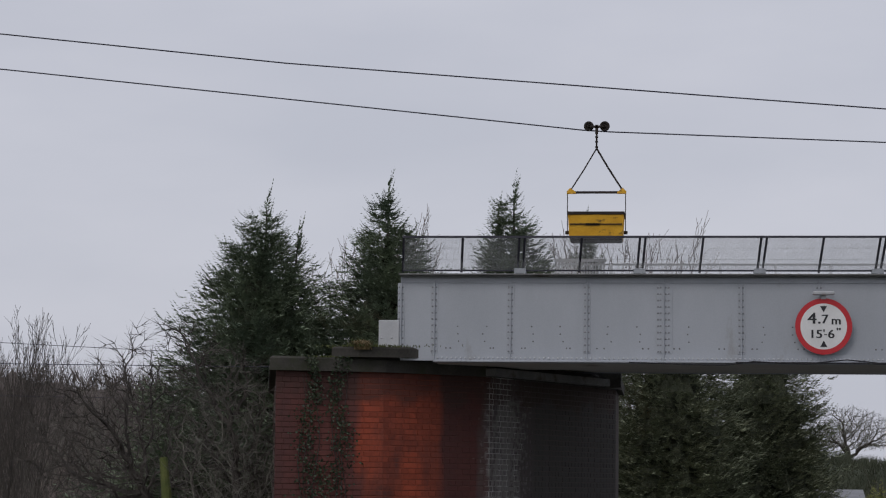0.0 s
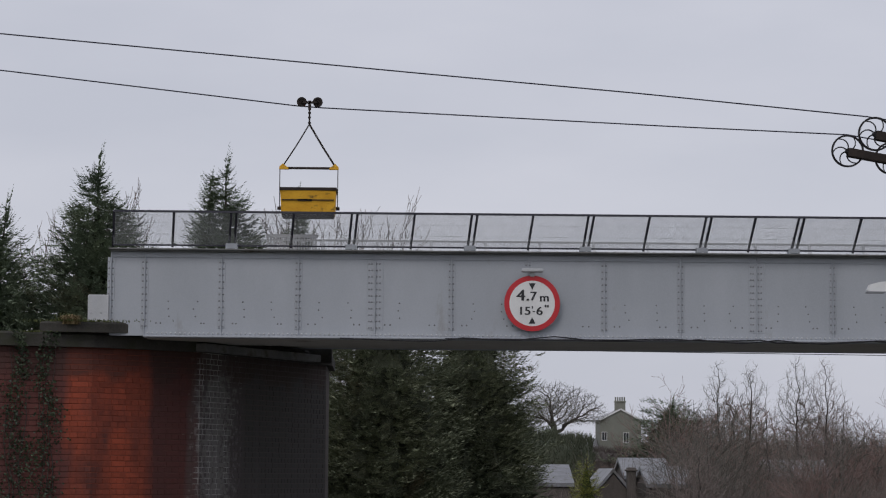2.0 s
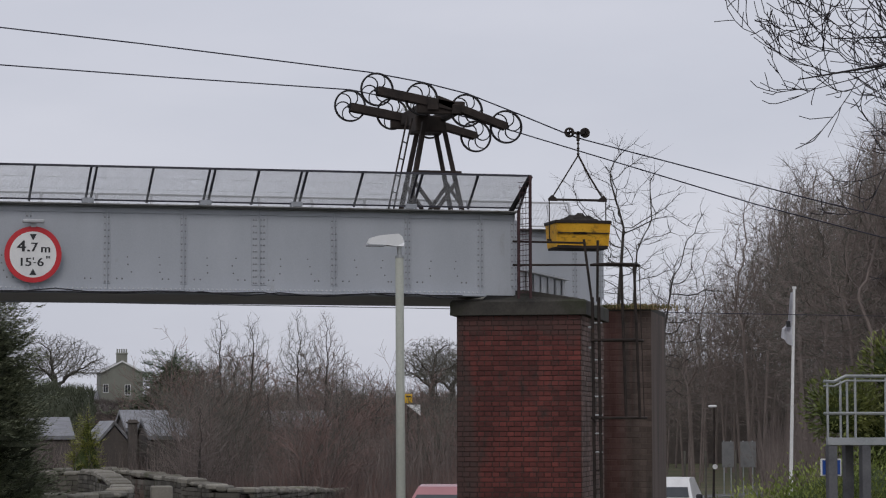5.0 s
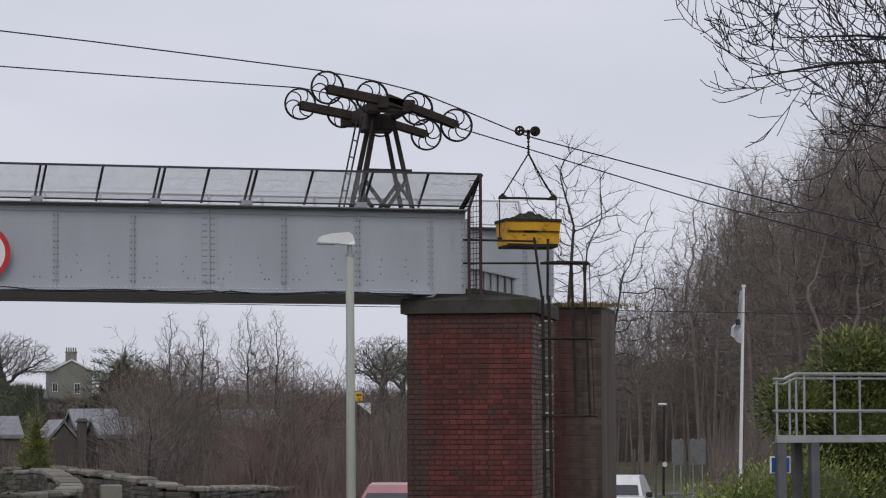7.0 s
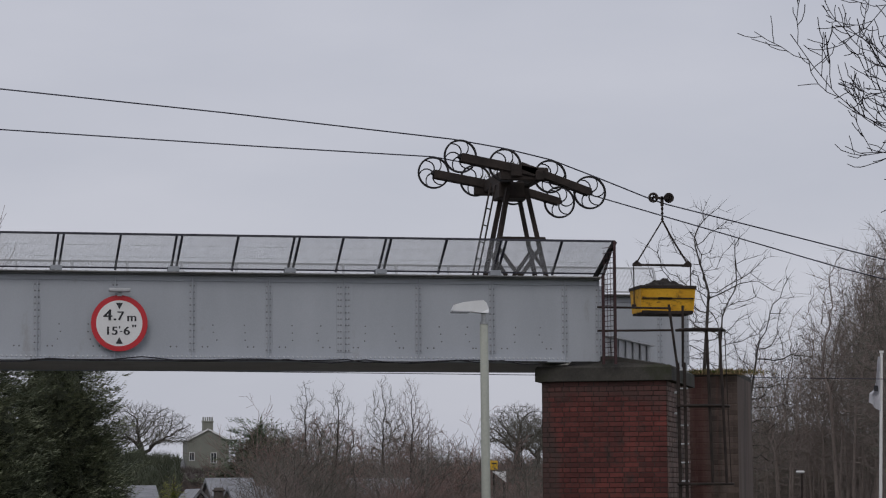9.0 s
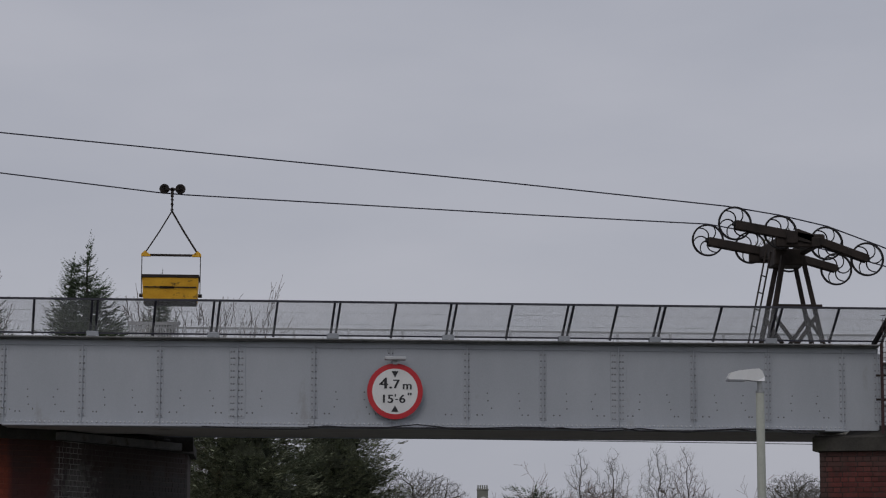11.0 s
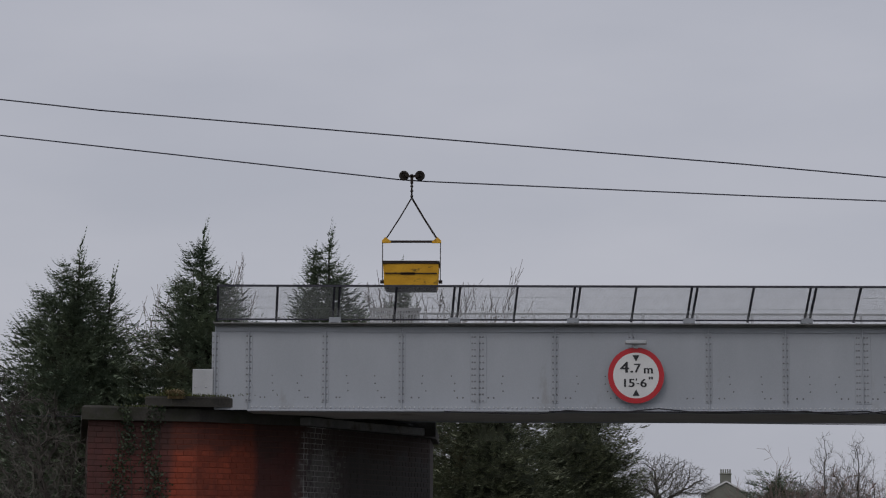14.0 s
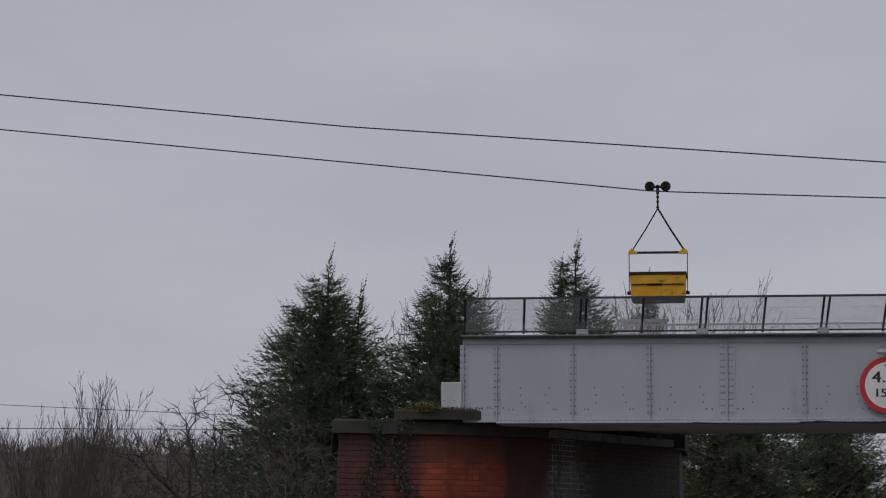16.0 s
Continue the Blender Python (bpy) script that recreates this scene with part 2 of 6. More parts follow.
GRASS = mat("rough_winter_grass", (0.055, 0.065, 0.027), (0.11, 0.10, 0.052), 0.95, 0, 0.5, 14, 0.8, (0.12, 0.085, 0.055), 0.5, 0.25, bump_dist=0.05)
ground = Form()
ticks = [-3000, -1200, -600, -350, -220, -150, -110] + list(range(-90, 91, 3)) + [110, 150, 220, 350, 600, 1200, 3000]
ticks_y = [-400, -200, -100, -60] + list(range(-40, 141, 3)) + [160, 190, 230, 280, 340, 420, 520, 700, 1000, 1600, 3500]
grid = [(x, y, height(x, y)) for y in ticks_y for x in ticks]
nx = len(ticks)
ground.add(grid, [(j * nx + i, j * nx + i + 1, (j + 1) * nx + i + 1, (j + 1) * nx + i)
                  for j in range(len(ticks_y) - 1) for i in range(nx - 1)])
single("ground", ground, GRASS, "rough grass verges and scrubby winter fields", "ground", kind="structure", smooth=True)


def strip(o0, o1, z, s0, s1, step=4.0, drop=0.0):
    """A slab along the road between two offsets, its top at z, with a side face down to the ground."""
    f = Form()
    rows_ = []
    s = s0
    while s <= s1:
        bend = min(0.006 * max(0, s - 30) ** 2, 60)
        c = ROAD_O + ROAD_D * s + ROAD_N * bend
        a, b = c + ROAD_N * o0, c + ROAD_N * o1
        rows_.append((a, b))
        s += step
    vs, fs = [], []
    for a, b in rows_:
        vs += [(a.x, a.y, z - 0.3), (a.x, a.y, z), (b.x, b.y, z), (b.x, b.y, z - 0.3)]
    for i in range(len(rows_) - 1):
        for k in range(3):
            fs.append((i * 4 + k, i * 4 + 4 + k, i * 4 + 5 + k, i * 4 + 1 + k))
    f.add(vs, fs)
    return f


single("road", strip(-3.3, 3.3, 0.14, -60, 130), TARMAC, "worn grey asphalt main road under the bridge", "road", kind="structure")
KERB = mat("concrete_kerb", (0.2, 0.2, 0.19), (0.3, 0.3, 0.28), 0.9, 0, 3, 50, 0.3)
for side in (-1, 1):
    single("pavement", strip(*sorted((side * 3.45, side * 5.0)), 0.25, -60, 130), TARMAC, "asphalt footway beside the road", "pavement", kind="structure")
    single("kerb", strip(*sorted((side * 3.3, side * 3.45)), 0.26, -60, 130), KERB, "weathered concrete kerb", "kerb", kind="structure")
for s in range(-60, 130, 6):
    f = strip(-0.05, 0.05, 0.148, s, s + 3, 1.5)
    single("lane_mark", f, WHITE, "worn white centre line dash on asphalt", "road mark", "centre line dashes", kind="structure")

# ---- bridge girders ----
X0, X1, ZB, ZT = -3.66, 8.53, 4.90, 6.06
STIFF = [-3.21 + 1.0235 * i for i in range(12)]


def girder(x0, x1, y, stiff, name_label, zt=ZT, zb=ZB, back=False, double=(3, 8)):
    g = thing("bridge_girder", name_label, "girder", kind="structure")
    s = 1 if back else -1
    yw = y + 0.02
    edges = [x0] + [x for x in stiff if x0 < x < x1] + [x1]
    for a, b in zip(edges[:-1], edges[1:]):
        f = Form()
        f.box((a + 0.001, yw - 0.008, zb), (b - 0.001, yw + 0.008, zt - 0.02))
        part("web_panel", f, PAINT, g)
    f = Form()
    f.box((x0 - 0.02, y - 0.13, zt - 0.022), (x1 + 0.02, y + 0.17, zt), b=0.006)
    f.box((x0, yw - 0.10, zt - 0.04), (x1, yw - 0.008, zt - 0.024))
    part("top_flange", f, PAINT_DARK, g, "weathered dark top flange")
    f = Form()
    f.box((x0, yw - 0.022, zt - 0.115), (x1, yw - 0.009, zt - 0.041), b=0.003)
    part("flange_angle", f, PAINT, g)
    f = Form()
    f.box((x0 + 0.45, y - 0.13, zb - 0.025), (x1 - 0.45, y + 0.17, zb), b=0.006)
    f.box((x0 + 0.45, yw - 0.026, zb + 0.001), (x1 - 0.45, yw - 0.009, zb + 0.095))
    part("bottom_flange", f, PAINT, g)
    f = Form()
    x = x0 + 0.5
    while x < x1 - 0.45:
        f.dome((x, yw - 0.026, zb + 0.035), 0.0165, (0, -1, 0))
        x += 0.062
    x = x0 + 0.1
    while x < x1:
        f.dome((x, y - 0.08, zt), 0.016, (0, 0, 1))
        x += 0.13
    part("rivet_row", f, GREY_PALE, g, kind="stuff")
    for i, x in enumerate(edges):
        wide = 0.085 if (i - 1) in double else 0.026
        f = Form()
        f.box((x - wide - 0.022, yw - 0.016, zb + 0.10), (x + wide + 0.022, yw - 0.0085, zt - 0.118), b=0.003)
        f.box((x - 0.006, yw - 0.045, zb + 0.004), (x + 0.006, yw - 0.016, zt - 0.042), b=0.002)
        part("stiffener", f, PAINT, g)
        f = Form()
        cols = (-0.029, 0.022) if wide < 0.06 else (-0.081, -0.046, 0.022, 0.062)
        z = zb + 0.13
        while z < zt - 0.14:
            for c in cols:
                f.dome((x + c, yw - 0.016, z), 0.0135, (0, -1, 0))
            z += 0.0855
        part("rivet_row", f, RIVET, g, kind="stuff")
    f = Form()
    rng = random.Random(5)
    for a, b in zip(edges[:-1], edges[1:]):
        if b - a < 0.7:
            continue
        for dx in (0.30, 0.68):
            if rng.random() < 0.75:
                for dz in (0.46, 0.36, 0.26):
                    f.dome((a + dx + rng.uniform(-.03, .03), yw - 0.008, zb + dz), 0.011, (0, -1, 0), 1)
        for dx in (0.14, 0.21, 0.74, 0.81):
            f.dome((a + dx + rng.uniform(-.02, .02), yw - 0.008, zb + 0.17), 0.012, (0, -1, 0), 1)
    part("bolt_head", f, PAINT_DARK, g, "small rusty bolt heads", kind="stuff")
    return g


girder(X0, X1, 32.0, STIFF, "grey riveted plate girder across the road, near side")
FY = 36.0
girder(-2.2, 11.0, FY, [-1.7 + 1.0235 * i for i in range(13)], "grey riveted plate girder across the road, far side", ZT + 0.10, ZB + 0.075)
# cross beams and the trough deck between the girders
deck = thing("bridge_deck", "dark grey steel trough deck between the girders", "deck", kind="structure")
f = Form()
f.box((-3.2, 32.18, ZB - 0.02), (8.1, 33.9, ZB + 0.03))
f.box((-2.3, 33.904, ZB + 0.05), (9.6, 35.85, ZB + 0.09))
part("soffit_plate", f, SOFFIT, deck)
for i in range(12):
    f = Form()
    x = -2.9 + i * 1.0
    f.box((x, 32.2, ZB + 0.094), (x + 0.10, 35.85, ZB + 0.24))
    part("cross_beam", f, PAINT_DARK, deck)
# end cross girder seen past the right end
f = Form()
e0, e1 = Vector((8.58, 32.2, 5.13)), Vector((10.0, 34.6, 5.13))
f.bar(e0, e1, 0.03, 0.28)
f.bar(e0 + Vector((0, 0, 0.15)), e1 + Vector((0, 0, 0.15)), 0.16, 0.02)
for i in range(7):
    p = e0.lerp(e1, (i + 0.5) / 7)
    f.box((p.x - 0.01, p.y - 0.09, 4.99), (p.x + 0.01, p.y + 0.02, 5.265))
part("end_beam", f, GREY_PALE, deck, "pale grey riveted end beam")
# small plate box beyond the left end of the near girder
f = Form()
f.box((-3.96, 31.98, 5.06), (-3.68, 32.3, 5.44), b=0.01)
box_thing = thing("bearing_box", "pale grey riveted steel box on the coping", "steel box", kind="")
part("casing", f, GREY_PALE, box_thing)
f = Form()
for x in (-3.92, -3.78):
    for z in (5.10, 5.20):
        f.dome((x, 31.98, z), 0.014, (0, -1, 0))
part("rivet_row", f, GREY_PALE, box_thing, kind="stuff")


# ---- mesh fences on the girders ----
def fence(posts, heavy, y, z, lean_y, lean_x, h, wire, steel, label, wire_r=0.004, pitch=0.027, feet=True):
    g = thing("safety_fence", label, "fence")
    for i, x in enumerate(posts):
        f = Form()
        for o in ((-0.035, 0.035) if i in heavy else (0.0,)):
            f.bar((x + o, y, z + 0.03), (x + o + lean_x, y + lean_y, z + h), 0.03, 0.03, up=(0, 1, 0))
        part("post", f, steel, g)
        if i in heavy and feet:
            f = Form()
            f.box((x - 0.08, y - 0.07, z + 0.002), (x + 0.08, y + 0.05, z + 0.075), b=0.008)
            part("foot_block", f, PAINT, g, "grey concrete foot block")
    a, b = posts[0], posts[-1]
    lo = 0.10
    for k, w in ((lo, 0.022), (1.0, 0.028)):
        f = Form()
        f.bar((a + lean_x * k, y + lean_y * k, z + h * k), (b + lean_x * k, y + lean_y * k, z + h * k), w, w)
        part("rail", f, steel, g)
    for p, q in zip(posts[:-1], posts[1:]):
        f = Form()
        n = max(2, int((q - p) / pitch))
        for i in range(n + 1):
            x = p + (q - p) * i / n
            f.bar((x + lean_x * lo, y + lean_y * lo, z + h * lo), (x + lean_x, y + lean_y, z + h), wire_r * 2, wire_r * 2)
        for k in (0.40, 0.70):
            f.bar((p + lean_x * k, y + lean_y * k, z + h * k), (q + lean_x * k, y + lean_y * k, z + h * k), wire_r * 1.2, wire_r * 1.2)
        part("mesh_panel", f, wire, g, "fine welded wire mesh panel")
    return g


POSTS = [-3.64, -2.85, -2.06, -1.27, -0.466, 0.33, 1.123, 1.90, 2.67, 3.45, 4.236, 4.86, 5.473, 6.27, 7.06, 7.87, 8.60]
f = Form()
for i in range(18):
    x = -1.78 + i * 0.042
    f.box((x, FY - 0.05, ZT + 0.104), (x + 0.022, FY - 0.04, ZT + 0.58))
f.box((-1.80, FY - 0.06, ZT + 0.55), (-1.02, FY - 0.03, ZT + 0.60))
slat = thing("slatted_panel", "pale slatted panel at the end of the far fence", "panel")
part("slats", f, GREY_PALE, slat, kind="stuff")
fence(POSTS, (2, 4, 6, 8, 10, 12, 14), 32.0, ZT + 0.002, -0.40, 0.05, 0.46, WIRE, FENCE_DARK, "dark steel mesh fence leaning outward along the girder top", 0.0019, 0.0105)
fence([-1.78 + 0.8225 * i for i in range(16)], (), FY, ZT + 0.105, 0.28, 0.0, 0.44, WIRE_FAR, GREY_PALE, "pale weathered mesh fence along the far girder top", 0.0025, 0.022, False)

# ---- the abutment's brick: orange, with soot and lime where water runs ----
BRICK_L = mat("orange_brick_with_soot", (0.15, 0.034, 0.020), (0.31, 0.060, 0.028), 0.8, 0, 1.6, 30, 0.3, (0.075, 0.028, 0.024), 0.50, 1.1, 0.4, "piece", 0.17)


def colour_band(m, colour, axis, lo, hi, amount, scale, streak):
    """Lay a band of colour, soot and lime stains among them, over a material between two places along one axis, its
    edge broken by noise.
    """
    n, l = m.node_tree.nodes, m.node_tree.links
    bsdf = n["Principled BSDF"]
    old = bsdf.inputs["Base Color"].links[0].from_socket
    geo = n.new("ShaderNodeNewGeometry")
    sep = n.new("ShaderNodeSeparateXYZ")
    l.new(geo.outputs["Position"], sep.inputs[0])
    mp = n.new("ShaderNodeMapping")
    mp.inputs["Scale"].default_value = (1, 1, streak)
    l.new(geo.outputs["Position"], mp.inputs["Vector"])
    nz = n.new("ShaderNodeTexNoise")
    nz.inputs["Scale"].default_value, nz.inputs["Detail"].default_value = scale, 7
    l.new(mp.outputs["Vector"], nz.inputs["Vector"])
    wob = n.new("ShaderNodeMath")
    wob.operation = "MULTIPLY_ADD"
    wob.inputs[1].default_value = 0.9
    l.new(nz.outputs["Fac"], wob.inputs[0])
    l.new(sep.outputs[axis], wob.inputs[2])
    up, down = n.new("ShaderNodeMapRange"), n.new("ShaderNodeMapRange")
    up.inputs["From Min"].default_value, up.inputs["From Max"].default_value = lo + 0.37, lo + 0.53
    down.inputs["From Min"].default_value, down.inputs["From Max"].default_value = hi + 0.37, hi + 0.53
    down.inputs["To Min"].default_value, down.inputs["To Max"].default_value = 1, 0
    l.new(wob.outputs[0], up.inputs["Value"])
    l.new(wob.outputs[0], down.inputs["Value"])
    mul = n.new("ShaderNodeMath")
    mul.operation = "MULTIPLY"
    l.new(up.outputs[0], mul.inputs[0])
    l.new(down.outputs[0], mul.inputs[1])
    mul2 = n.new("ShaderNodeMath")
    mul2.operation = "MULTIPLY"
    mul2.inputs[1].default_value = amount
    l.new(mul.outputs[0], mul2.inputs[0])
    mx = n.new("ShaderNodeMixRGB")
    l.new(mul2.outputs[0], mx.inputs[0])
    l.new(old, mx.inputs[1])
    mx.inputs[2].default_value = (*colour, 1)
    l.new(mx.outputs[0], bsdf.inputs["Base Color"])


colour_band(BRICK_L, (0.055, 0.022, 0.022), 0, -3.22, 4, 0.88, 2.2, 0.25)
colour_band(BRICK_L, (0.085, 0.08, 0.08), 0, -2.62, 4, 0.85, 2.0, 0.2)
colour_band(BRICK_L, (0.30, 0.29, 0.28), 0, -2.50, -2.20, 0.4, 14.0, 0.9)
MORTAR_L = mat("sooty_lime_mortar", (0.13, 0.036, 0.024), (0.23, 0.062, 0.038), 0.95, 0, 3, 60, 0.5)
colour_band(MORTAR_L, (0.055, 0.035, 0.032), 0, -3.22, 4, 0.8, 2.2, 0.25)
colour_band(MORTAR_L, (0.09, 0.085, 0.08), 0, -2.62, 4, 0.8, 2.0, 0.2)
colour_band(MORTAR_L, (0.60, 0.59, 0.57), 0, -2.56, -2.25, 0.55, 4.0, 0.5)
colour_band(BRICK_L, (0.055, 0.052, 0.05), 0, -1.95, 4, 0.8, 1.5, 0.15)
colour_band(BRICK_L, (0.075, 0.034, 0.034), 0, -9, -4.22, 0.78, 2.5, 0.3)
# Abutment bricks turn darker above about z 4.4.
colour_band(BRICK_L, (0.050, 0.026, 0.022), 2, 4.40, 9, 0.7, 2.2, 1.0)
colour_band(MORTAR_L, (0.03, 0.022, 0.02), 0, -9, -4.22, 0.8, 2.5, 0.3)
# Pier bricks turn darker at the left edge and towards the top.
colour_band(BRICK, (0.06, 0.042, 0.038), 0, 5, 7.98, 0.75, 1.8, 0.3)
colour_band(BRICK, (0.07, 0.045, 0.04), 2, 4.38, 9, 0.6, 2.5, 1.0)
colour_band(BRICK_REAR, (0.15, 0.042, 0.036), 0, 10.75, 11.15, 0.4, 5.0, 0.04)

# ---- abutment and piers ----
def wall_bricks(owner, p, q, z0, z1, course, length, material, stuff_material, proud=0.012, parts_from=None, limit=290, seed=1, thick=0.05, joint=0.005):
    """English-bond brickwork on the face from p to q (its outer side to the right of p->q seen from above is away). The pieces nearest
    the walk are parts of their own, the rest one joined mesh."""
    rng = random.Random(seed)
    p, q = Vector(p), Vector(q)
    d = (q - p)
    w = d.length
    d.normalize()
    out = Vector((d.y, -d.x, 0))
    rot = Matrix((d, -out, Vector((0, 0, 1)))).transposed().to_4x4()
    shared = {}
    made = 0
    rest = Form()
    k = 0
    z = z1 - course
    while z > z0:
        header = k % 2
        L = length / 2 if header else length
        x = -L / 2 if not header else -L * 0.25
        while x < w:
            a, b = max(0, x), min(w, x + L)
            x += L
            if b - a < 0.03:
                continue
            off = proud * rng.uniform(0.5, 1.2)
            m = rot.copy()
            m.translation = p + d * (a + joint / 2) + out * off + Vector((0, 0, z + 0.005 + rng.uniform(-.001, .001)))
            size = (round(b - a - joint, 3), thick, course - 0.010)
            if made < limit and (parts_from is None or z > parts_from):
                if size not in shared:
                    f = Form()
                    f.box((0, 0, 0), size, b=0.004)
                    shared[size] = f.mesh("brick", material)
                ob = new("brick", shared[size])
                ob.parent = owner
                ob.matrix_local = m
                made += 1
            else:
                rest.box((0, 0, 0), size, m, 0.004)
        z -= course
        k += 1
    if rest.v:
        part("brickwork", rest, stuff_material, owner, kind="stuff")


def prism(plan, z0, z1):
    """An upright solid over a plan given counter-clockwise."""
    f = Form()
    n = len(plan)
    f.add([(x, y, z0) for x, y in plan] + [(x, y, z1) for x, y in plan],
          [tuple(range(n - 1, -1, -1)), tuple(range(n, 2 * n))] + [(i, (i + 1) % n, n + (i + 1) % n, n + i) for i in range(n)])
    return f


def coping(plan, z0, z1, lip, owner, name="coping_stone", material=None):
    """A stone course over a plan, jutting out by lip, its upper edge worn off."""
    def grow(g):
        res = []
        n = len(plan)
        for i in range(n):
            a, b, c = Vector(plan[i - 1]), Vector(plan[i]), Vector(plan[(i + 1) % n])
            d1, d2 = (b - a).normalized(), (c - b).normalized()
            n1, n2 = Vector((d1.y, -d1.x)), Vector((d2.y, -d2.x))
            m = (n1 + n2)
            m = m / max(0.3, m.dot(n1))
            res.append(b + m * g)
        return res
    n = len(plan)
    f = Form()
    lay = [(grow(lip), z0), (grow(lip), z1 - 0.03), (grow(lip - 0.03), z1)]
    vs = [(p.x, p.y, z) for g, z in lay for p in g]
    fs = [tuple(range(n - 1, -1, -1)), tuple(range(2 * n, 3 * n))]
    for r in range(2):
        fs += [(r * n + i, r * n + (i + 1) % n, (r + 1) * n + (i + 1) % n, (r + 1) * n + i) for i in range(n)]
    f.add(vs, fs)
    return part(name, f, material or STONE, owner)


# left abutment: a splayed wing wall and the long face along the road
LA = [(-5.28, 31.62), (-3.9, 32.12), (-2.55, 33.2), (-0.90, 37.0), (-0.9, 39.0), (-6.55, 39.0)]
abut = thing("abutment", "brick bridge abutment, orange, sooty and lime-streaked, ivy on one side", "abutment", kind="structure")
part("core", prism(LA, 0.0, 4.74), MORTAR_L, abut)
coping(LA, 4.74, 4.93, 0.09, abut)
ob = coping([(-4.55, 31.85), (-4.2, 31.80), (-3.6, 31.95), (-3.28, 32.1), (-3.28, 33.0), (-4.62, 33.0)], 4.932, 5.075, 0.02, abut, "bed_stone")
tagged(ob, "mossy dark bed stone")
# bearing plates along the road face
f = Form()
f.bar((-2.60, 33.05, 4.80), (-1.10, 36.35, 4.81), 0.33, 0.11, b=0.01)
part("bearing_plate", f, PAINT_DARK, abut, "weathered grey steel bearing plate")
f = Form()
f.box((-1.9, 36.25, 4.75), (-0.80, 36.60, 4.972), b=0.01)
part("bearing_pad", f, STONE, abut)

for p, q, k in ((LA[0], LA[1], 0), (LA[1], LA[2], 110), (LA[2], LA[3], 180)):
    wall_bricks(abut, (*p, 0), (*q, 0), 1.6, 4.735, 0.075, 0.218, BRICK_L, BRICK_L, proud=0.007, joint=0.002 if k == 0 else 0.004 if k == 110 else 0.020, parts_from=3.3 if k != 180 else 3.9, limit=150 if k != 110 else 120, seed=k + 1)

# right pier, squared to the road
A = Vector((7.74, 32.12, 0))
B = A + Vector((0.9165, -0.40, 0)) * 1.72
C = B + ROAD_D * 2.6
D = A + ROAD_D * 2.6
RP = [(v.x, v.y) for v in (A, B, C, D)]
pier = thing("bridge_pier", "red brick bridge pier with a dark stone cap", "pier", kind="structure")
part("core", prism(RP, 0.0, 4.62), MORTAR, pier)
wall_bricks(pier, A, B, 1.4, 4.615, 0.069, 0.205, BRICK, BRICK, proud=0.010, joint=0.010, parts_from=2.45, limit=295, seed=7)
wall_bricks(pier, B, C, 1.4, 4.615, 0.069, 0.205, BRICK_BROWN, BRICK_BROWN, limit=0, seed=8)
coping(RP, 4.62, 4.83, 0.08, pier, "cap_stone")
f = Form()
c0 = A.lerp(B, 0.58) + ROAD_D * 0.75
rot = Matrix((Vector((0.9165, -0.4, 0)), ROAD_D, Vector((0, 0, 1)))).transposed().to_4x4()
rot.translation = (c0.x, c0.y, 4.83)
f.add([tuple(rot @ Vector(v)) for v in ((-0.68, -0.6, 0), (0.72, -0.6, 0), (0.72, 1.2, 0), (-0.68, 1.2, 0),
                                        (-0.60, -0.45, 0.11), (-0.1, -0.5, 0.15), (0.66, -0.5, 0.03), (0.66, 1.1, 0.03), (-0.6, 1.1, 0.12), (-0.1, 1.1, 0.15))],
      [(0, 3, 2, 1), (0, 1, 6, 5, 4), (1, 2, 7, 6), (2, 3, 8, 9, 7), (3, 0, 4, 8), (4, 5, 9, 8), (5, 6, 7, 9)])
part("mortar_haunch", f, STONE, pier, "sloped dark mortar haunch")
# far pier, lower, with grass on its top
E2 = Vector((10.2, 35.6, 0))
F2 = E2 + Vector((0.9165, -0.40, 0)) * 1.42
RF = [(v.x, v.y) for v in (E2, F2, F2 + ROAD_D * 2.4, E2 + ROAD_D * 2.4)]
pier_far = thing("rear_pier", "sooty brown brick rear pier with weeds on top", "pier", kind="structure")
part("core", prism(RF, 0.0, 4.86), BRICK_REAR, pier_far)
wall_bricks(pier_far, E2, F2, 1.4, 4.85, 0.084, 0.228, BRICK_REAR, BRICK_REAR, proud=0.006, limit=0, seed=9)
f = prism(RF, 4.855, 4.93)
part("rubble_top", f, STONE, pier_far, "broken mossy stone top")

# ---- ropeway trestle on the bridge ----
NY, RY = 33.2, 35.0
WX = [(6.84, 7.88), (7.49, 7.765), (8.15, 7.615), (8.735, 7.395)]
RX = [(6.80, 7.88), (7.44, 7.775), (8.02, 7.655), (8.735, 7.47)]


def sheave(x, y, z, r=0.243):
    w = thing("rope_sheave", "black cast-iron rope sheave with curved spokes", "sheave wheel", "sheaves on the trestle", at=(x, y, z))
    f = Form()
    f.ring((0, 0, 0), r, 0.026, 0.05)
    part("rim", f, WHEEL, w, smooth=False)
    f = Form()
    f.tube([(0, -0.06, 0), (0, 0.06, 0)], 0.035, seg=12)
    part("hub", f, WHEEL, w)
    for i in range(6):
        f = Form()
        a = i * math.pi / 3 + 0.3
        pts = []
        for k in range(6):
            u = k / 5
            rr, aa = 0.03 + (r - 0.05) * u, a + 0.85 * u ** 1.6
            pts.append((rr * math.cos(aa), 0, rr * math.sin(aa)))
        f.tube(pts, 0.011, 0.009, 6)
        part("spoke", f, WHEEL, w)
    return w


first = sheave(WX[0][0], NY, WX[0][1])
for x, z in WX[1:]:
    copy_thing(first, Matrix.Translation((x, NY, z)))
for x, z in RX:
    copy_thing(first, Matrix.Translation((x, RY, z)))

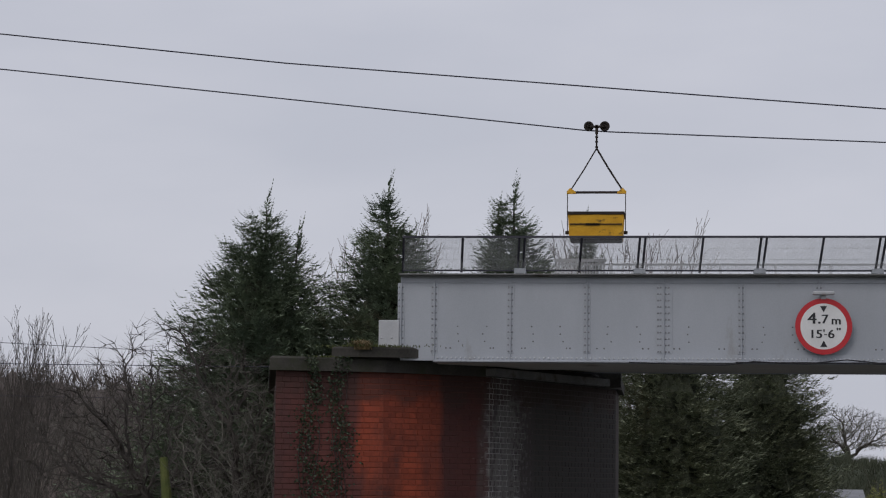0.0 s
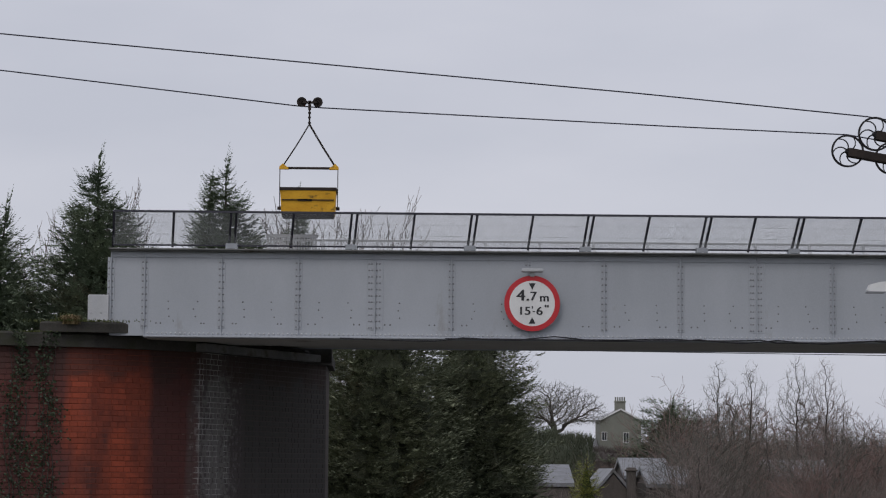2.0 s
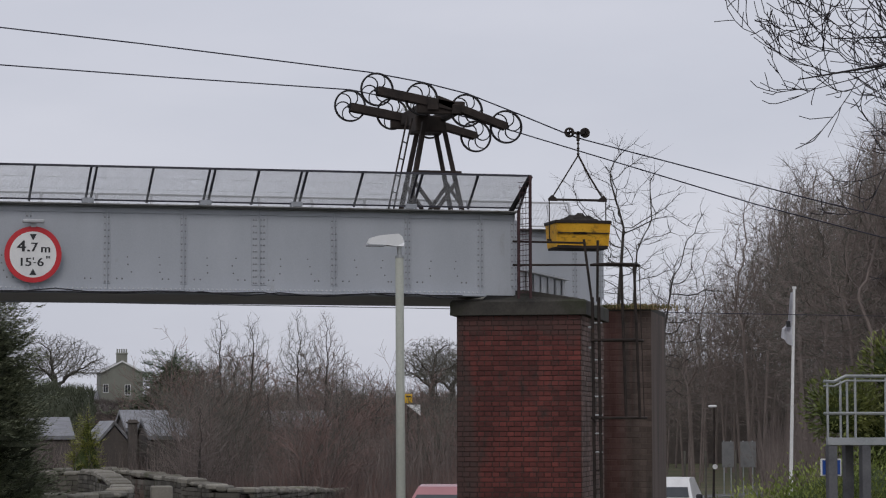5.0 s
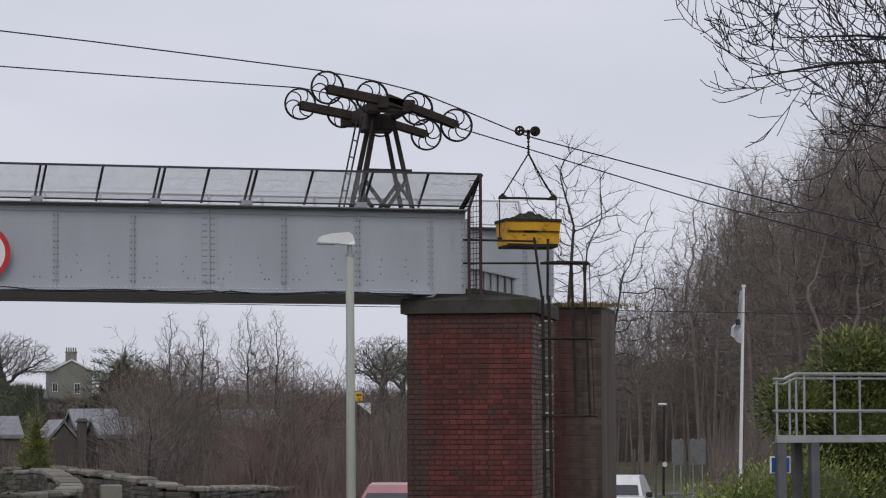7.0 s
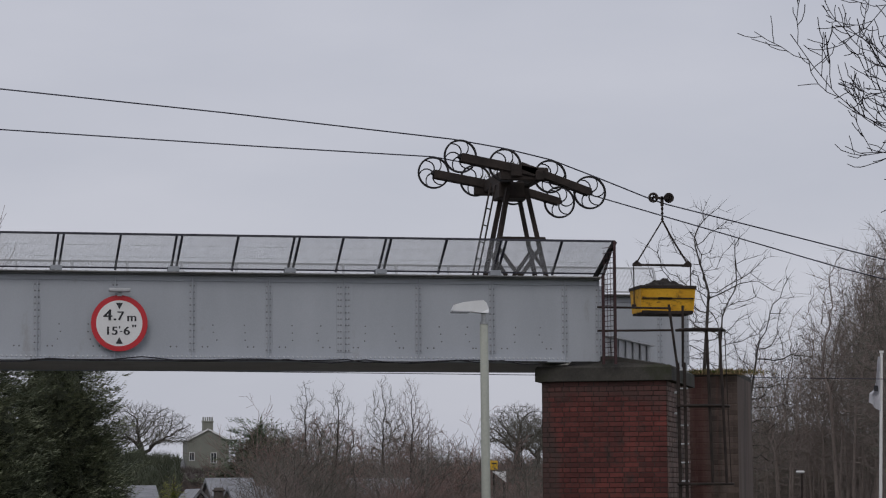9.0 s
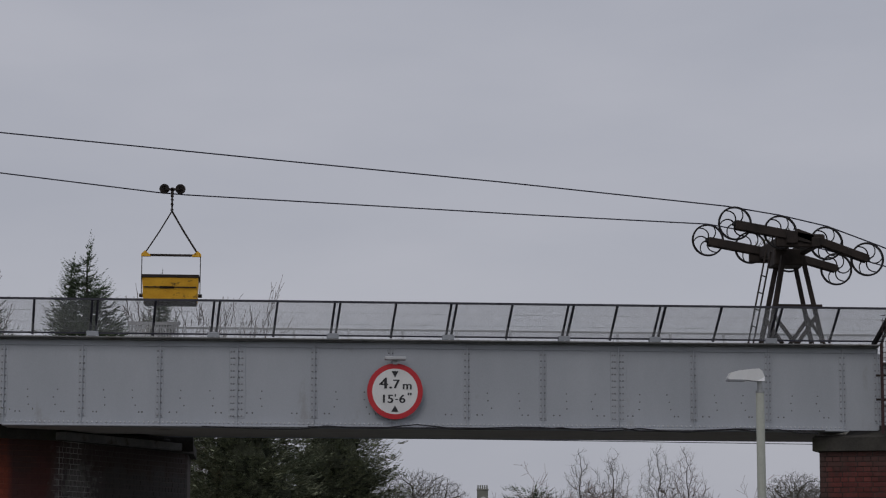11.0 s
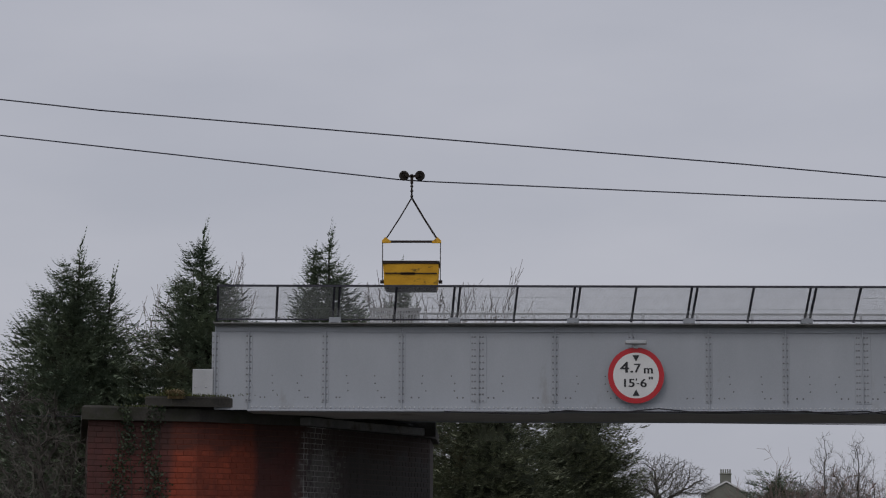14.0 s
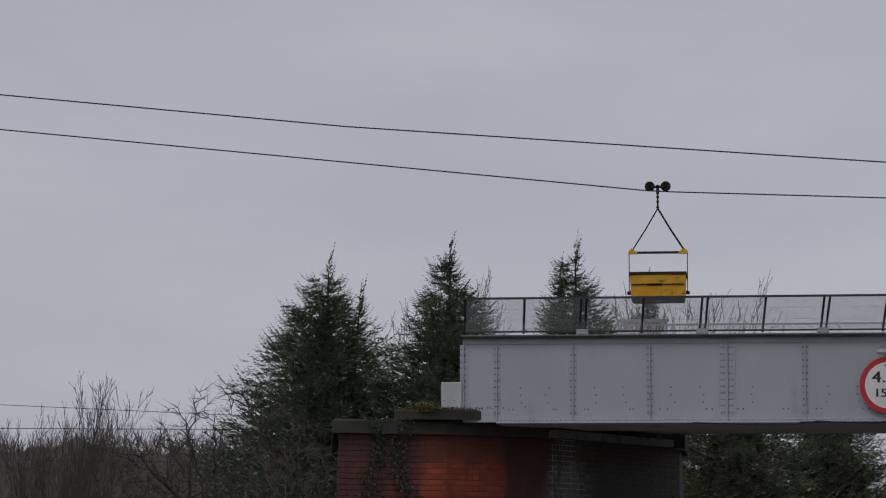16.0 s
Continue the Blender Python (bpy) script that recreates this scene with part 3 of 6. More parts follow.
tr = thing("ropeway_trestle", "dark rusty iron ropeway trestle standing on the bridge", "trestle")
for y, w in ((NY, WX), (RY, RX)):
    for off in (-0.07, 0.07):
        f = Form()
        p, q = Vector((w[0][0] + 0.0, y + off, w[0][1] - 0.02)), Vector((7.85, y + off, 7.66))
        f.bar(p, q + Vector((0.1, 0, 0)), 0.022, 0.125, b=0.006)
        f.bar(Vector((7.70, y + off, 7.76)), Vector((w[3][0], y + off, w[3][1] - 0.0)), 0.022, 0.11, b=0.006)
        part("rocker_beam", f, RUST, tr)
    f = Form()
    f.box((7.42, y - 0.05, 7.55), (8.12, y + 0.05, 7.74), b=0.015)
    part("rocker_saddle", f, RUST, tr)
f = Form()
f.box((7.56, NY - 0.10, 7.60), (7.72, RY + 0.10, 7.77), b=0.01)
f.box((7.92, NY - 0.10, 7.55), (8.04, RY + 0.10, 7.69), b=0.01)
f.box((7.55, 33.85, 7.38), (8.0, 34.35, 7.62), b=0.02)
part("cross_head", f, RUST, tr)
f = Form()
for i in range(60):
    rr = random.Random(i)
    x, y = rr.uniform(7.5, 7.7), rr.uniform(NY, RY)
    f.tube([(x, y, 7.8), (x + rr.uniform(-.04, .04), y, 7.8 + rr.uniform(.03, .09))], 0.006, 0.001, 3)
part("weed", f, GRASS, tr, "dry weeds on the crosshead", kind="stuff")
TOPZ, FOOT = 7.5, 5.05
legs = []
for sx, xt, xb, yt, yb in ((-1, 7.65, 7.17, 33.68, 33.5), (-1, 7.67, 7.18, 34.2, 34.35), (1, 7.91, 8.41, 33.68, 33.5), (1, 7.91, 8.43, 34.2, 34.35)):
    f = Form()
    lo, q = Vector((xb, yb, FOOT)), Vector((xt, yt, TOPZ))
    f.bar(lo, q, 0.012, 0.07)
    f.bar(lo + Vector((0.026 * sx, 0.03, 0)), q + Vector((0.026 * sx, 0.03, 0)), 0.052, 0.012)
    f.bar(lo + Vector((0.0, 0.036, 0)), q + Vector((0.0, 0.036, 0)), 0.045, 0.012)
    part("leg", f, RUST, tr)
    legs.append((lo, q))


def on_leg(i, z):
    lo, q = legs[i]
    return lo.lerp(q, (z - lo.z) / (q.z - lo.z))


f = Form()
f.box((7.44, 33.45, 6.735), (8.14, 33.62, 6.77), b=0.006)
part("platform", f, RUST, tr)
for i, j in ((0, 2), (1, 3), (2, 0), (3, 1)):
    f = Form()
    f.bar(on_leg(i, 6.62), on_leg(j, 5.95).lerp(on_leg(i, 5.95), 0.30), 0.02, 0.058)
    part("brace", f, RUST, tr)
for i, j in ((0, 1), (2, 3)):
    f = Form()
    f.bar(on_leg(i, 6.3), on_leg(j, 6.7), 0.02, 0.06)
    part("brace", f, RUST, tr)
f = Form()
for o in (-0.09, 0.09):
    f.tube([(6.83 + o * 0.6, 33.25 + o, 5.1), (7.33 + o * 0.6, 33.25 + o, 7.5)], 0.013, seg=6)
part("ladder_rail", f, RUST, tr)
for i in range(10):
    u = (i + 0.5) / 10
    f = Form()
    x, z = 6.83 + 0.50 * u, 5.1 + 2.4 * u
    f.tube([(x - 0.054, 33.16, z), (x + 0.054, 33.34, z)], 0.010, seg=6)
    part("ladder_rung", f, RUST, tr)

# ---- ropes ----
def rope(pts, label):
    f = Form()
    line = []
    for (a, b), sag in zip(zip(pts[:-1], pts[1:]), [0.0] * len(pts)):
        a, b = Vector(a), Vector(b)
        n = max(1, int((b - a).length / 1.5))
        line += [a.lerp(b, i / n) for i in range(n)]
    line.append(Vector(pts[-1]))
    f.tube(line, 0.0095, seg=6)
    return single("carrying_rope", f, ROPE, label, "rope", "ropeway ropes", smooth=True)


rope([(-95, NY, 22.5), (-40, NY, 13.55), (-10.57, NY, 9.73), (-5.48, NY, 9.17), (0.38, NY, 8.675), (3.5, NY, 8.42), (6.72, NY, 8.125), (7.50, NY, 8.005),
      (8.17, NY, 7.858), (8.80, NY, 7.632), (9.69, NY, 7.30), (9.90, NY, 7.24), (13.21, NY, 6.485), (30, NY, 2.9), (40, NY, 0.9)],
     "taut dark steel carrying rope running to the loaded bucket")
rope([(-95, RY, 24.0), (-40, RY, 13.6), (-11.13, RY, 9.55), (-9.05, RY, 9.32), (-1.33, RY, 8.466), (-0.95, RY, 8.44), (4.1, RY, 8.222), (6.80, RY, 8.122), (7.44, RY, 8.015),
      (8.02, RY, 7.896), (8.80, RY, 7.706), (13.23, RY, 6.52), (30, RY, 2.7), (40, RY, 0.7)],
     "taut dark steel carrying rope running to the empty bucket")


# ---- buckets ----
def bucket(x, y, zr, full, label):
    """zr: the rope's height under the carriage."""
    b = thing("ropeway_bucket", label, "bucket", at=(x, y, zr))
    for sx in (-1, 1):
        f = Form()
        cx = sx * 0.117
        f.ring((cx, 0, 0.075), 0.074, 0.03, 0.05, 20)
        if full and sx < 0:
            f.tube([(cx - 0.06, 0, 0.075), (cx + 0.06, 0, 0.075)], 0.010, seg=5)
            f.tube([(cx, 0, 0.015), (cx, 0, 0.135)], 0.010, seg=5)
        else:
            f.tube([(cx, -0.012, 0.075), (cx, 0.012, 0.075)], 0.05, seg=16)
        f.tube([(cx, -0.06, 0.075), (cx, 0.06, 0.075)], 0.016, seg=8)
        part("carriage_wheel", f, RUST, b)
    f = Form()
    f.bar((-0.117, -0.05, 0.075), (0, -0.05, 0.055), 0.02, 0.035)
    f.bar((0, -0.05, 0.055), (0.117, -0.05, 0.075), 0.02, 0.035)
    f.box((-0.022, -0.06, -0.05), (0.022, -0.03, 0.09), b=0.005)
    part("carriage_frame", f, RUST, b)
    f = Form()
    f.tube([(0, -0.045, 0.0), (0, -0.045, -0.27)], 0.013, seg=8)
    for z in (-0.09, -0.16, -0.24):
        f.tube([(0, -0.045, z - 0.012), (0, -0.045, z + 0.012)], 0.022, seg=8)
    part("hanger_pin", f, RUST, b)
    end_mat = RUST if full else YELLOW
    for sx in (-1, 1):
        f = Form()
        f.tube([(0, -0.045, -0.26), (sx * 0.18, 0, -0.56), (sx * 0.375, 0, -0.865)], 0.011 if sx < 0 else 0.014, seg=6)
        part("hanger_rod", f, RUST, b)
        f = Form()
        f.add([(sx * 0.30, dy, -0.925) for dy in (-.03, .03)] + [(sx * 0.435, dy, -0.925) for dy in (-.03, .03)] +
              [(sx * 0.435, dy, -0.89) for dy in (-.03, .03)] + [(sx * 0.385, dy, -0.84) for dy in (-.03, .03)] + [(sx * 0.30, dy, -0.905) for dy in (-.03, .03)],
              [(0, 2, 4, 6, 8)[::sx], (1, 3, 5, 7, 9)[::-sx], (0, 1, 3, 2)[::-sx], (2, 3, 5, 4)[::-sx], (4, 5, 7, 6)[::-sx], (6, 7, 9, 8)[::-sx], (8, 9, 1, 0)[::-sx]])
        part("gusset", f, end_mat, b)
        f = Form()
        f.bar((sx * 0.425, 0, -0.93), (sx * 0.425, 0, -1.51), 0.012, 0.02)
        f.tube([(sx * 0.40, 0, -1.50), (sx * 0.455, 0, -1.50)], 0.026, seg=10)
        part("side_strap", f, RUST, b)
    f = Form()
    f.bar((-0.42, 0, -0.905), (0.42, 0, -0.905), 0.05, 0.032, b=0.006)
    part("spreader_bar", f, RUST, b)
    # open pan with sloped sides
    zt, zb, ht, hb, dt, db = -1.245, -1.60, 0.405, 0.388, 0.30, 0.24
    f = Form()
    ring = []
    for (hx, dy, z) in ((hb, db, zb), (ht, dt, zt), (ht - 0.015, dt - 0.015, zt), (hb - 0.015, db - 0.015, zb + 0.02)):
        ring.append([(-hx, -dy, z), (0.0, -dy - (0.008 if z == zt else 0.012), z), (hx, -dy, z), (hx, dy, z), (0, dy, z), (-hx, dy, z)])
    vs = [p for r in ring for p in r]
    fs = [tuple(range(5, -1, -1)), tuple(range(18, 24))]
    for r in range(3):
        fs += [(r * 6 + i, r * 6 + (i + 1) % 6, (r + 1) * 6 + (i + 1) % 6, (r + 1) * 6 + i) for i in range(6)]
    f.add(vs, fs)
    part("pan", f, YELLOW, b)
    f = Form()
    for y0 in (-dt, dt):
        f.bar((-ht - 0.012, y0, zt), (ht + 0.012, y0, zt), 0.028, 0.045, b=0.004)
    for x0 in (-ht, ht):
        f.bar((x0, -dt, zt), (x0, dt, zt), 0.028, 0.045, b=0.004)
    part("rim", f, RUST, b)
    f = Form()
    f.box((-hb + 0.01, -db - 0.014, zb - 0.03), (hb - 0.01, db + 0.014, zb + 0.022), b=0.006)
    part("base", f, RUST, b)
    # pressed crease across the front, its paint rubbed off
    f = Form()
    f.bar((-0.38, -0.286, zt - 0.16), (0.38, -0.286, zt - 0.16), 0.016, 0.016)
    f.bar((-0.15, -0.287, zt - 0.163), (0.06, -0.287, zt - 0.163), 0.014, 0.034, b=0.004)
    part("crease", f, RUST, b, "rubbed crease with bare dark metal")
    if full:
        f = Form()
        n = 25
        rng = random.Random(4)
        vs = []
        for j in range(n):
            for i in range(n):
                u, v = i / (n - 1) * 2 - 1, j / (n - 1) * 2 - 1
                r = max(abs(u), abs(v))
                h = 0.15 * (1 - r ** 1.6) + (0.05 * noise.noise((u * 6, v * 6, 3)) + 0.03 * noise.noise((u * 15, v * 15, 9))) * (1.2 - r)
                vs.append((u * 0.375, v * 0.28, zt - 0.03 + h))
        f.add(vs, [(j * n + i, j * n + i + 1, (j + 1) * n + i + 1, (j + 1) * n + i) for j in range(n - 1) for i in range(n - 1)])
        part("heaped_spoil", f, SPOIL, b, "heaped dark clay spoil")
    return b


bucket(9.80, NY, 7.265, True, "yellow ropeway bucket heaped with dark spoil, black hanger")
bucket(-1.14, RY, 8.449, False, "empty yellow ropeway bucket with chipped paint, yellow gussets")

# ---- height limit sign ----
hs = thing("height_limit_sign", "round white road sign with red rim, height limit 4.7 m", "road sign")
SX, SY, SZ = 1.955, 31.90, 5.366


def disc(r0, r1, y, t, seg=64):
    f = Form()
    vs, fs = [], []
    for i in range(seg):
        a = 2 * math.pi * i / seg
        c, s = math.cos(a), math.sin(a)
        for r, yy in ((r0, y + t), (r0, y), (r1, y), (r1, y + t)):
            vs.append((SX + r * c, yy, SZ + r * s))
    for i in range(seg):
        j = (i + 1) % seg
        for k in range(4):
            fs.append((i * 4 + k, i * 4 + (k + 1) % 4, j * 4 + (k + 1) % 4, j * 4 + k))
    f.add(vs, fs)
    return f


part("sign_plate", disc(0.001, 0.372, SY + 0.004, 0.02), GREY_PALE, hs)
part("sign_face", disc(0.001, 0.304, SY - 0.002, 0.005), WHITE, hs, "white reflective face")
part("sign_rim", disc(0.304, 0.372, SY - 0.003, 0.006), SIGN_RED, hs, "red rim")
for s in (1, -1):
    f = Form()
    z0, z1 = SZ + s * 0.185, SZ + s * 0.27
    x = [(SX - 0.046, z1), (SX + 0.046, z1), (SX, z0)]
    f.add([(a, SY - 0.006, b) for a, b in x] + [(a, SY - 0.002, b) for a, b in x], [(0, 2, 1)[::s], (3, 4, 5)[::s], (0, 1, 4, 3), (1, 2, 5, 4), (2, 0, 3, 5)])
    part("arrow", f, SIGN_BLACK, hs)


def lettering(text, x, z, size, owner, y, material, sx=1.0):
    cu = bpy.data.curves.new("lettering", "FONT")
    cu.body, cu.size, cu.align_x, cu.align_y, cu.extrude = text, size, "CENTER", "CENTER", 0.0015
    cu.offset = 0.0
    ob = new("lettering", cu)
    ob.matrix_world = pose(x, y, z, 90, 0, 0) @ Matrix.Diagonal((sx, 1, 1, 1))
    deps = bpy.context.evaluated_depsgraph_get()
    me = bpy.data.meshes.new_from_object(ob.evaluated_get(deps))
    bpy.data.objects.remove(ob)
    f = Form()
    for k, dx in enumerate((-0.024, 0.0, 0.024)):
        f.add([(v.co.x + dx * size, v.co.y, v.co.z + 0.0005 * k) for v in me.vertices], [tuple(p.vertices) for p in me.polygons])
    o2 = new("lettering", f.mesh("lettering", material))
    o2.matrix_world = pose(x, y, z, 90, 0, 0) @ Matrix.Diagonal((sx, 1, 1, 1))
    o2.parent = owner
    return o2


for text, dx, dz, size, wide in (("4", -0.150, 0.100, 0.207, 1.15), (".", -0.058, 0.100, 0.20, 1.1), ("7", 0.016, 0.092, 0.168, 1.1), ("m", 0.163, 0.075, 0.155, 1.1),
                                 ("15", -0.103, -0.105, 0.155, 1.15), ("'", 0.004, -0.092, 0.13, 1.0), ("-", 0.024, -0.098, 0.12, 1.0), ("6", 0.098, -0.105, 0.155, 1.15), ("''", 0.195, -0.072, 0.13, 1.3)):
    lettering(text, SX + dx, SZ + dz, size, hs, SY - 0.004, SIGN_BLACK, wide)
f = Form()
f.box((SX - 0.145, SY - 0.09, SZ + 0.412), (SX + 0.145, SY + 0.02, SZ + 0.462), b=0.014)
f.box((SX - 0.03, SY - 0.02, SZ + 0.36), (SX + 0.03, SY + 0.06, SZ + 0.43))
part("sign_lamp", f, GREY_PALE, hs, "pale slim sign lantern above the disc")

# ---- steelwork beside the right pier ----
gate = thing("end_gate", "red oxide steel and wire mesh gate at the girder end", "gate")
for x, y, zt in ((8.50, 31.66, 6.06), (8.64, 31.55, 6.52)):
    f = Form()
    f.bar((x, y, 4.84), (x, y, zt), 0.032, 0.032)
    part("gate_post", f, RUST_RED, gate)
f = Form()
for i in range(22):
    z = 4.92 + i * 0.072
    f.bar((8.50, 31.66, z), (8.64, 31.55, z + 0.01), 0.008, 0.008)
for i in range(4):
    u = (i + 0.5) / 4
    f.bar((8.50 + .14 * u, 31.66 - .11 * u, 4.9), (8.50 + .14 * u, 31.66 - .11 * u, 6.4), 0.006, 0.006)
part("wire_mesh", f, RUST_RED, gate)
f = Form()
f.bar((8.46, 31.98, 6.03), (8.655, 31.57, 6.52), 0.055, 0.055, b=0.006)
part("end_brush", f, WHEEL, gate, "thick black end strip")
hr = thing("guard_rail", "rusty tubular guard rail on the pier top", "guard rail")
for z0, z1 in ((5.63, 5.60), (5.305, 5.30)):
    f = Form()
    f.tube([(8.44, 31.75, z0), (9.40, 31.45, z1)], 0.016, seg=8)
    part("rail", f, RUST, hr)
for x, y, zt, xb in ((9.36, 31.42, 5.65, 9.47), (9.57, 31.46, 5.64, 9.56)):
    f = Form()
    f.tube([(xb, y, 4.80), (x, y, zt)], 0.019, seg=8)
    part("post", f, RUST, hr)
lad = thing("caged_ladder", "rusty iron access ladder with a safety cage", "ladder")
LX, LY = 9.47, 31.30
for o in (0.0, 0.085):
    f = Form()
    f.bar((LX + o, LY - o * 0.5, 0.3), (LX + o * 0.9 - 0.03, LY - o * 0.5, 4.85), 0.022, 0.04)
    part("stringer", f, RUST, lad)
for i in range(18):
    z = 0.5 + i * 0.25
    f = Form()
    f.tube([(LX - 0.005, LY, z), (LX + 0.09, LY - 0.05, z)], 0.011, seg=6)
    part("rung", f, GREY_PALE if i > 8 else RUST, lad)
for z, x1 in ((5.29, 10.10), (4.26, 10.145), (3.21, 10.19)):
    f = Form()
    cx, cy, r = (LX + x1) / 2 - 0.02, LY + 0.02, (x1 - LX) / 2 + 0.02
    f.tube([(cx + r * math.cos(a), cy - 0.32 * math.sin(a), z) for a in [i * math.pi / 12 for i in range(13)]] , 0.019, seg=6)
    f.tube([(cx - r, cy, z), (cx + r, cy, z)], 0.017, seg=6)
    part("cage_hoop", f, RUST, lad)
for xt, xb, dy, r in ((9.775, 9.83, -0.25, 0.020), (9.94, 10.01, -0.3, 0.019), (10.11, 10.17, 0.0, 0.006)):
    f = Form()
    f.tube([(xt, LY + dy, 5.28), (xb, LY + dy, 3.21)], r, seg=6)
    part("cage_bar", f, RUST, lad)
for z in (4.43, 4.15):
    f = Form()
    f.box((9.41, 31.36, z), (9.46, 31.40, z + 0.03), b=0.005)
    single("wall_bracket", f, GREY_PALE, "small pale bracket fixed to the brick pier", "bracket", "pier brackets")

# ---- street lamp ----
lamp = thing("street_lamp", "tall grey-green street lamp post with a flat white lantern", "street lamp")
f = Form()
f.tube([(6.50, 30, 0.1), (6.495, 30, 1.2), (6.49, 30, 2.6), (6.475, 30, 5.28)], 0.075, 0.052, 16)
part("post", f, POST, lamp, smooth=True)
f = Form()
f.tube([(6.478, 30, 5.24), (6.475, 30, 5.40)], 0.034, seg=12)
f.tube([(6.478, 30, 5.255), (6.478, 30, 5.285)], 0.058, seg=12)
part("collar", f, GALV, lamp)
f = Form()
prof = [(6.515, 5.40), (6.525, 5.45), (6.50, 5.525), (6.455, 5.562), (6.36, 5.555), (6.20, 5.535), (6.09, 5.505), (6.055, 5.44), (6.06, 5.425), (6.30, 5.415), (6.42, 5.40)]
n = len(prof)
f.add([(x, 29.90 + (0.03 if k else 0), z) for k, (x, z) in enumerate(prof)] + [(x, 30.10 - (0.03 if k else 0), z) for k, (x, z) in enumerate(prof)],
      [tuple(range(n)), tuple(range(2 * n - 1, n - 1, -1))] + [(i, n + i, n + (i + 1) % n, (i + 1) % n) for i in range(n)])
part("lantern", f, mat("white_lantern_shell", (0.74, 0.75, 0.76), (0.82, 0.83, 0.84), 0.35, 0, 4, 40, 0.05), lamp)
f = Form()
f.box((6.052, 29.91, 5.398), (6.28, 30.09, 5.418), b=0.006)
part("lens", f, mat("grey_lens", (0.3, 0.31, 0.33), (0.36, 0.37, 0.39), 0.2, 0, 3, 20, 0), lamp)

# ---- platform by the hedge ----
pl = thing("viewing_platform", "galvanised steel platform with tubular guard rails", "platform")
PY = 22.0
f = Form()
f.box((9.02, PY, 2.915), (12.2, PY + 0.05, 2.99), b=0.004)
f.bar((9.06, PY + 0.054, 2.955), (9.58, PY + 1.3, 2.955), 0.04, 0.06)
f.box((9.60, PY + 0.054, 2.945), (12.2, PY + 1.3, 2.975))
part("deck", f, GALV, pl)
for x, y in ((9.075, PY), (9.425, PY), (9.75, PY + 1.2), (11.8, PY), (11.8, PY + 1.2)):
    f = Form()
    f.box((x - 0.045, y + 0.004, 0.0), (x + 0.045, y + 0.094, 2.914), b=0.004)
    part("leg", f, mat("dull_steel", (0.10, 0.10, 0.11), (0.17, 0.17, 0.18), 0.6, 0.5, 5, 50, 0.1), pl)
for x, y, h in ((9.03, PY, 3.53), (9.31, PY + 0.35, 3.57), (9.57, PY + 0.8, 3.57), (9.32, PY, 3.585), (9.64, PY, 3.585), (10.45, PY + 1.2, 3.585), (10.28, PY, 3.585), (10.92, PY, 3.585), (11.6, PY, 3.585)):
    f = Form()
    f.tube([(x, y + 0.02, 2.96), (x, y + 0.02, h)], 0.013, seg=8)
    part("upright", f, GALV, pl)
for z, rr in ((3.59, 0.017), (3.545, 0.011), (3.225, 0.016)):
    f = Form()
    f.tube([(8.99, PY + 0.02, z - (0.05 if z > 3.4 else 0)), (9.10, PY + 0.02, z - (0.055 if z > 3.4 else 0)), (9.22, PY + 0.02, z), (12.2, PY + 0.02, z)], rr, seg=8)
    part("guard_rail", f, GALV, pl)
f = Form()
f.tube([(9.03, PY + 0.02, 3.225), (9.52, PY + 1.25, 3.225)], 0.018, seg=8)
f.tube([(9.03, PY + 0.02, 3.53), (9.52, PY + 1.25, 3.56)], 0.018, seg=8)
part("guard_rail", f, GALV, pl)
bs = thing("blue_sign", "small square blue sign with white border behind the platform leg", "sign")
f = Form()
f.box((8.985, PY + 0.10, 2.615), (9.20, PY + 0.115, 2.785), b=0.004)
part("sign_back", f, WHITE, bs)
f = Form()
f.box((9.0, PY + 0.092, 2.63), (9.185, PY + 0.0985, 2.77))
part("sign_face", f, mat("sign_blue", (0.02, 0.07, 0.30), (0.03, 0.09, 0.36), 0.4, 0, 3, 30, 0), bs)
f = Form()
f.box((9.13, PY + 0.086, 2.65), (9.145, PY + 0.0905, 2.75))
part("sign_bar", f, WHITE, bs)

# ---- flagpole ----
fp = thing("flagpole", "white flagpole with a limp white flag", "flagpole")
f = Form()
f.tube([(19.56, 50, 0), (19.75, 50, 6.14)], 0.046, 0.030, 10)
f.tube([(19.75, 50, 6.12), (19.75, 50, 6.17)], 0.05, seg=10)
part("pole", f, WHITE, fp)
f = Form()
nn, mm = 8, 16
vs = []
for j in range(mm):
    v = j / (mm - 1)
    for i in range(nn):
        u = i / (nn - 1)
        wid = 0.08 + 0.16 * v if v < 0.7 else 0.22 - 0.1 * (v - 0.7)
        vs.append((19.72 - 0.030 * v - 0.8333 * wid * u * (0.6 + 0.5 * v) - (0.08 if v > .75 else 0) * u, 50 + 0.06 * math.sin(u * 9 + v * 4), 6.04 - v * 1.21 + 0.2 * u * v))
f.add(vs, [(j * nn + i, j * nn + i + 1, (j + 1) * nn + i + 1, (j + 1) * nn + i) for j in range(mm - 1) for i in range(nn - 1)])
part("flag", f, mat("white_flag_cloth", (0.45, 0.45, 0.50), (0.58, 0.58, 0.62), 0.9, 0, 2, 20, 0.2), fp, "limp white cloth")
f = Form()
f.box((19.52, 49.91, 5.27), (19.62, 49.925, 5.40), b=0.004)
part("emblem", f, SIGN_BLACK, fp, "plain dark emblem patch")

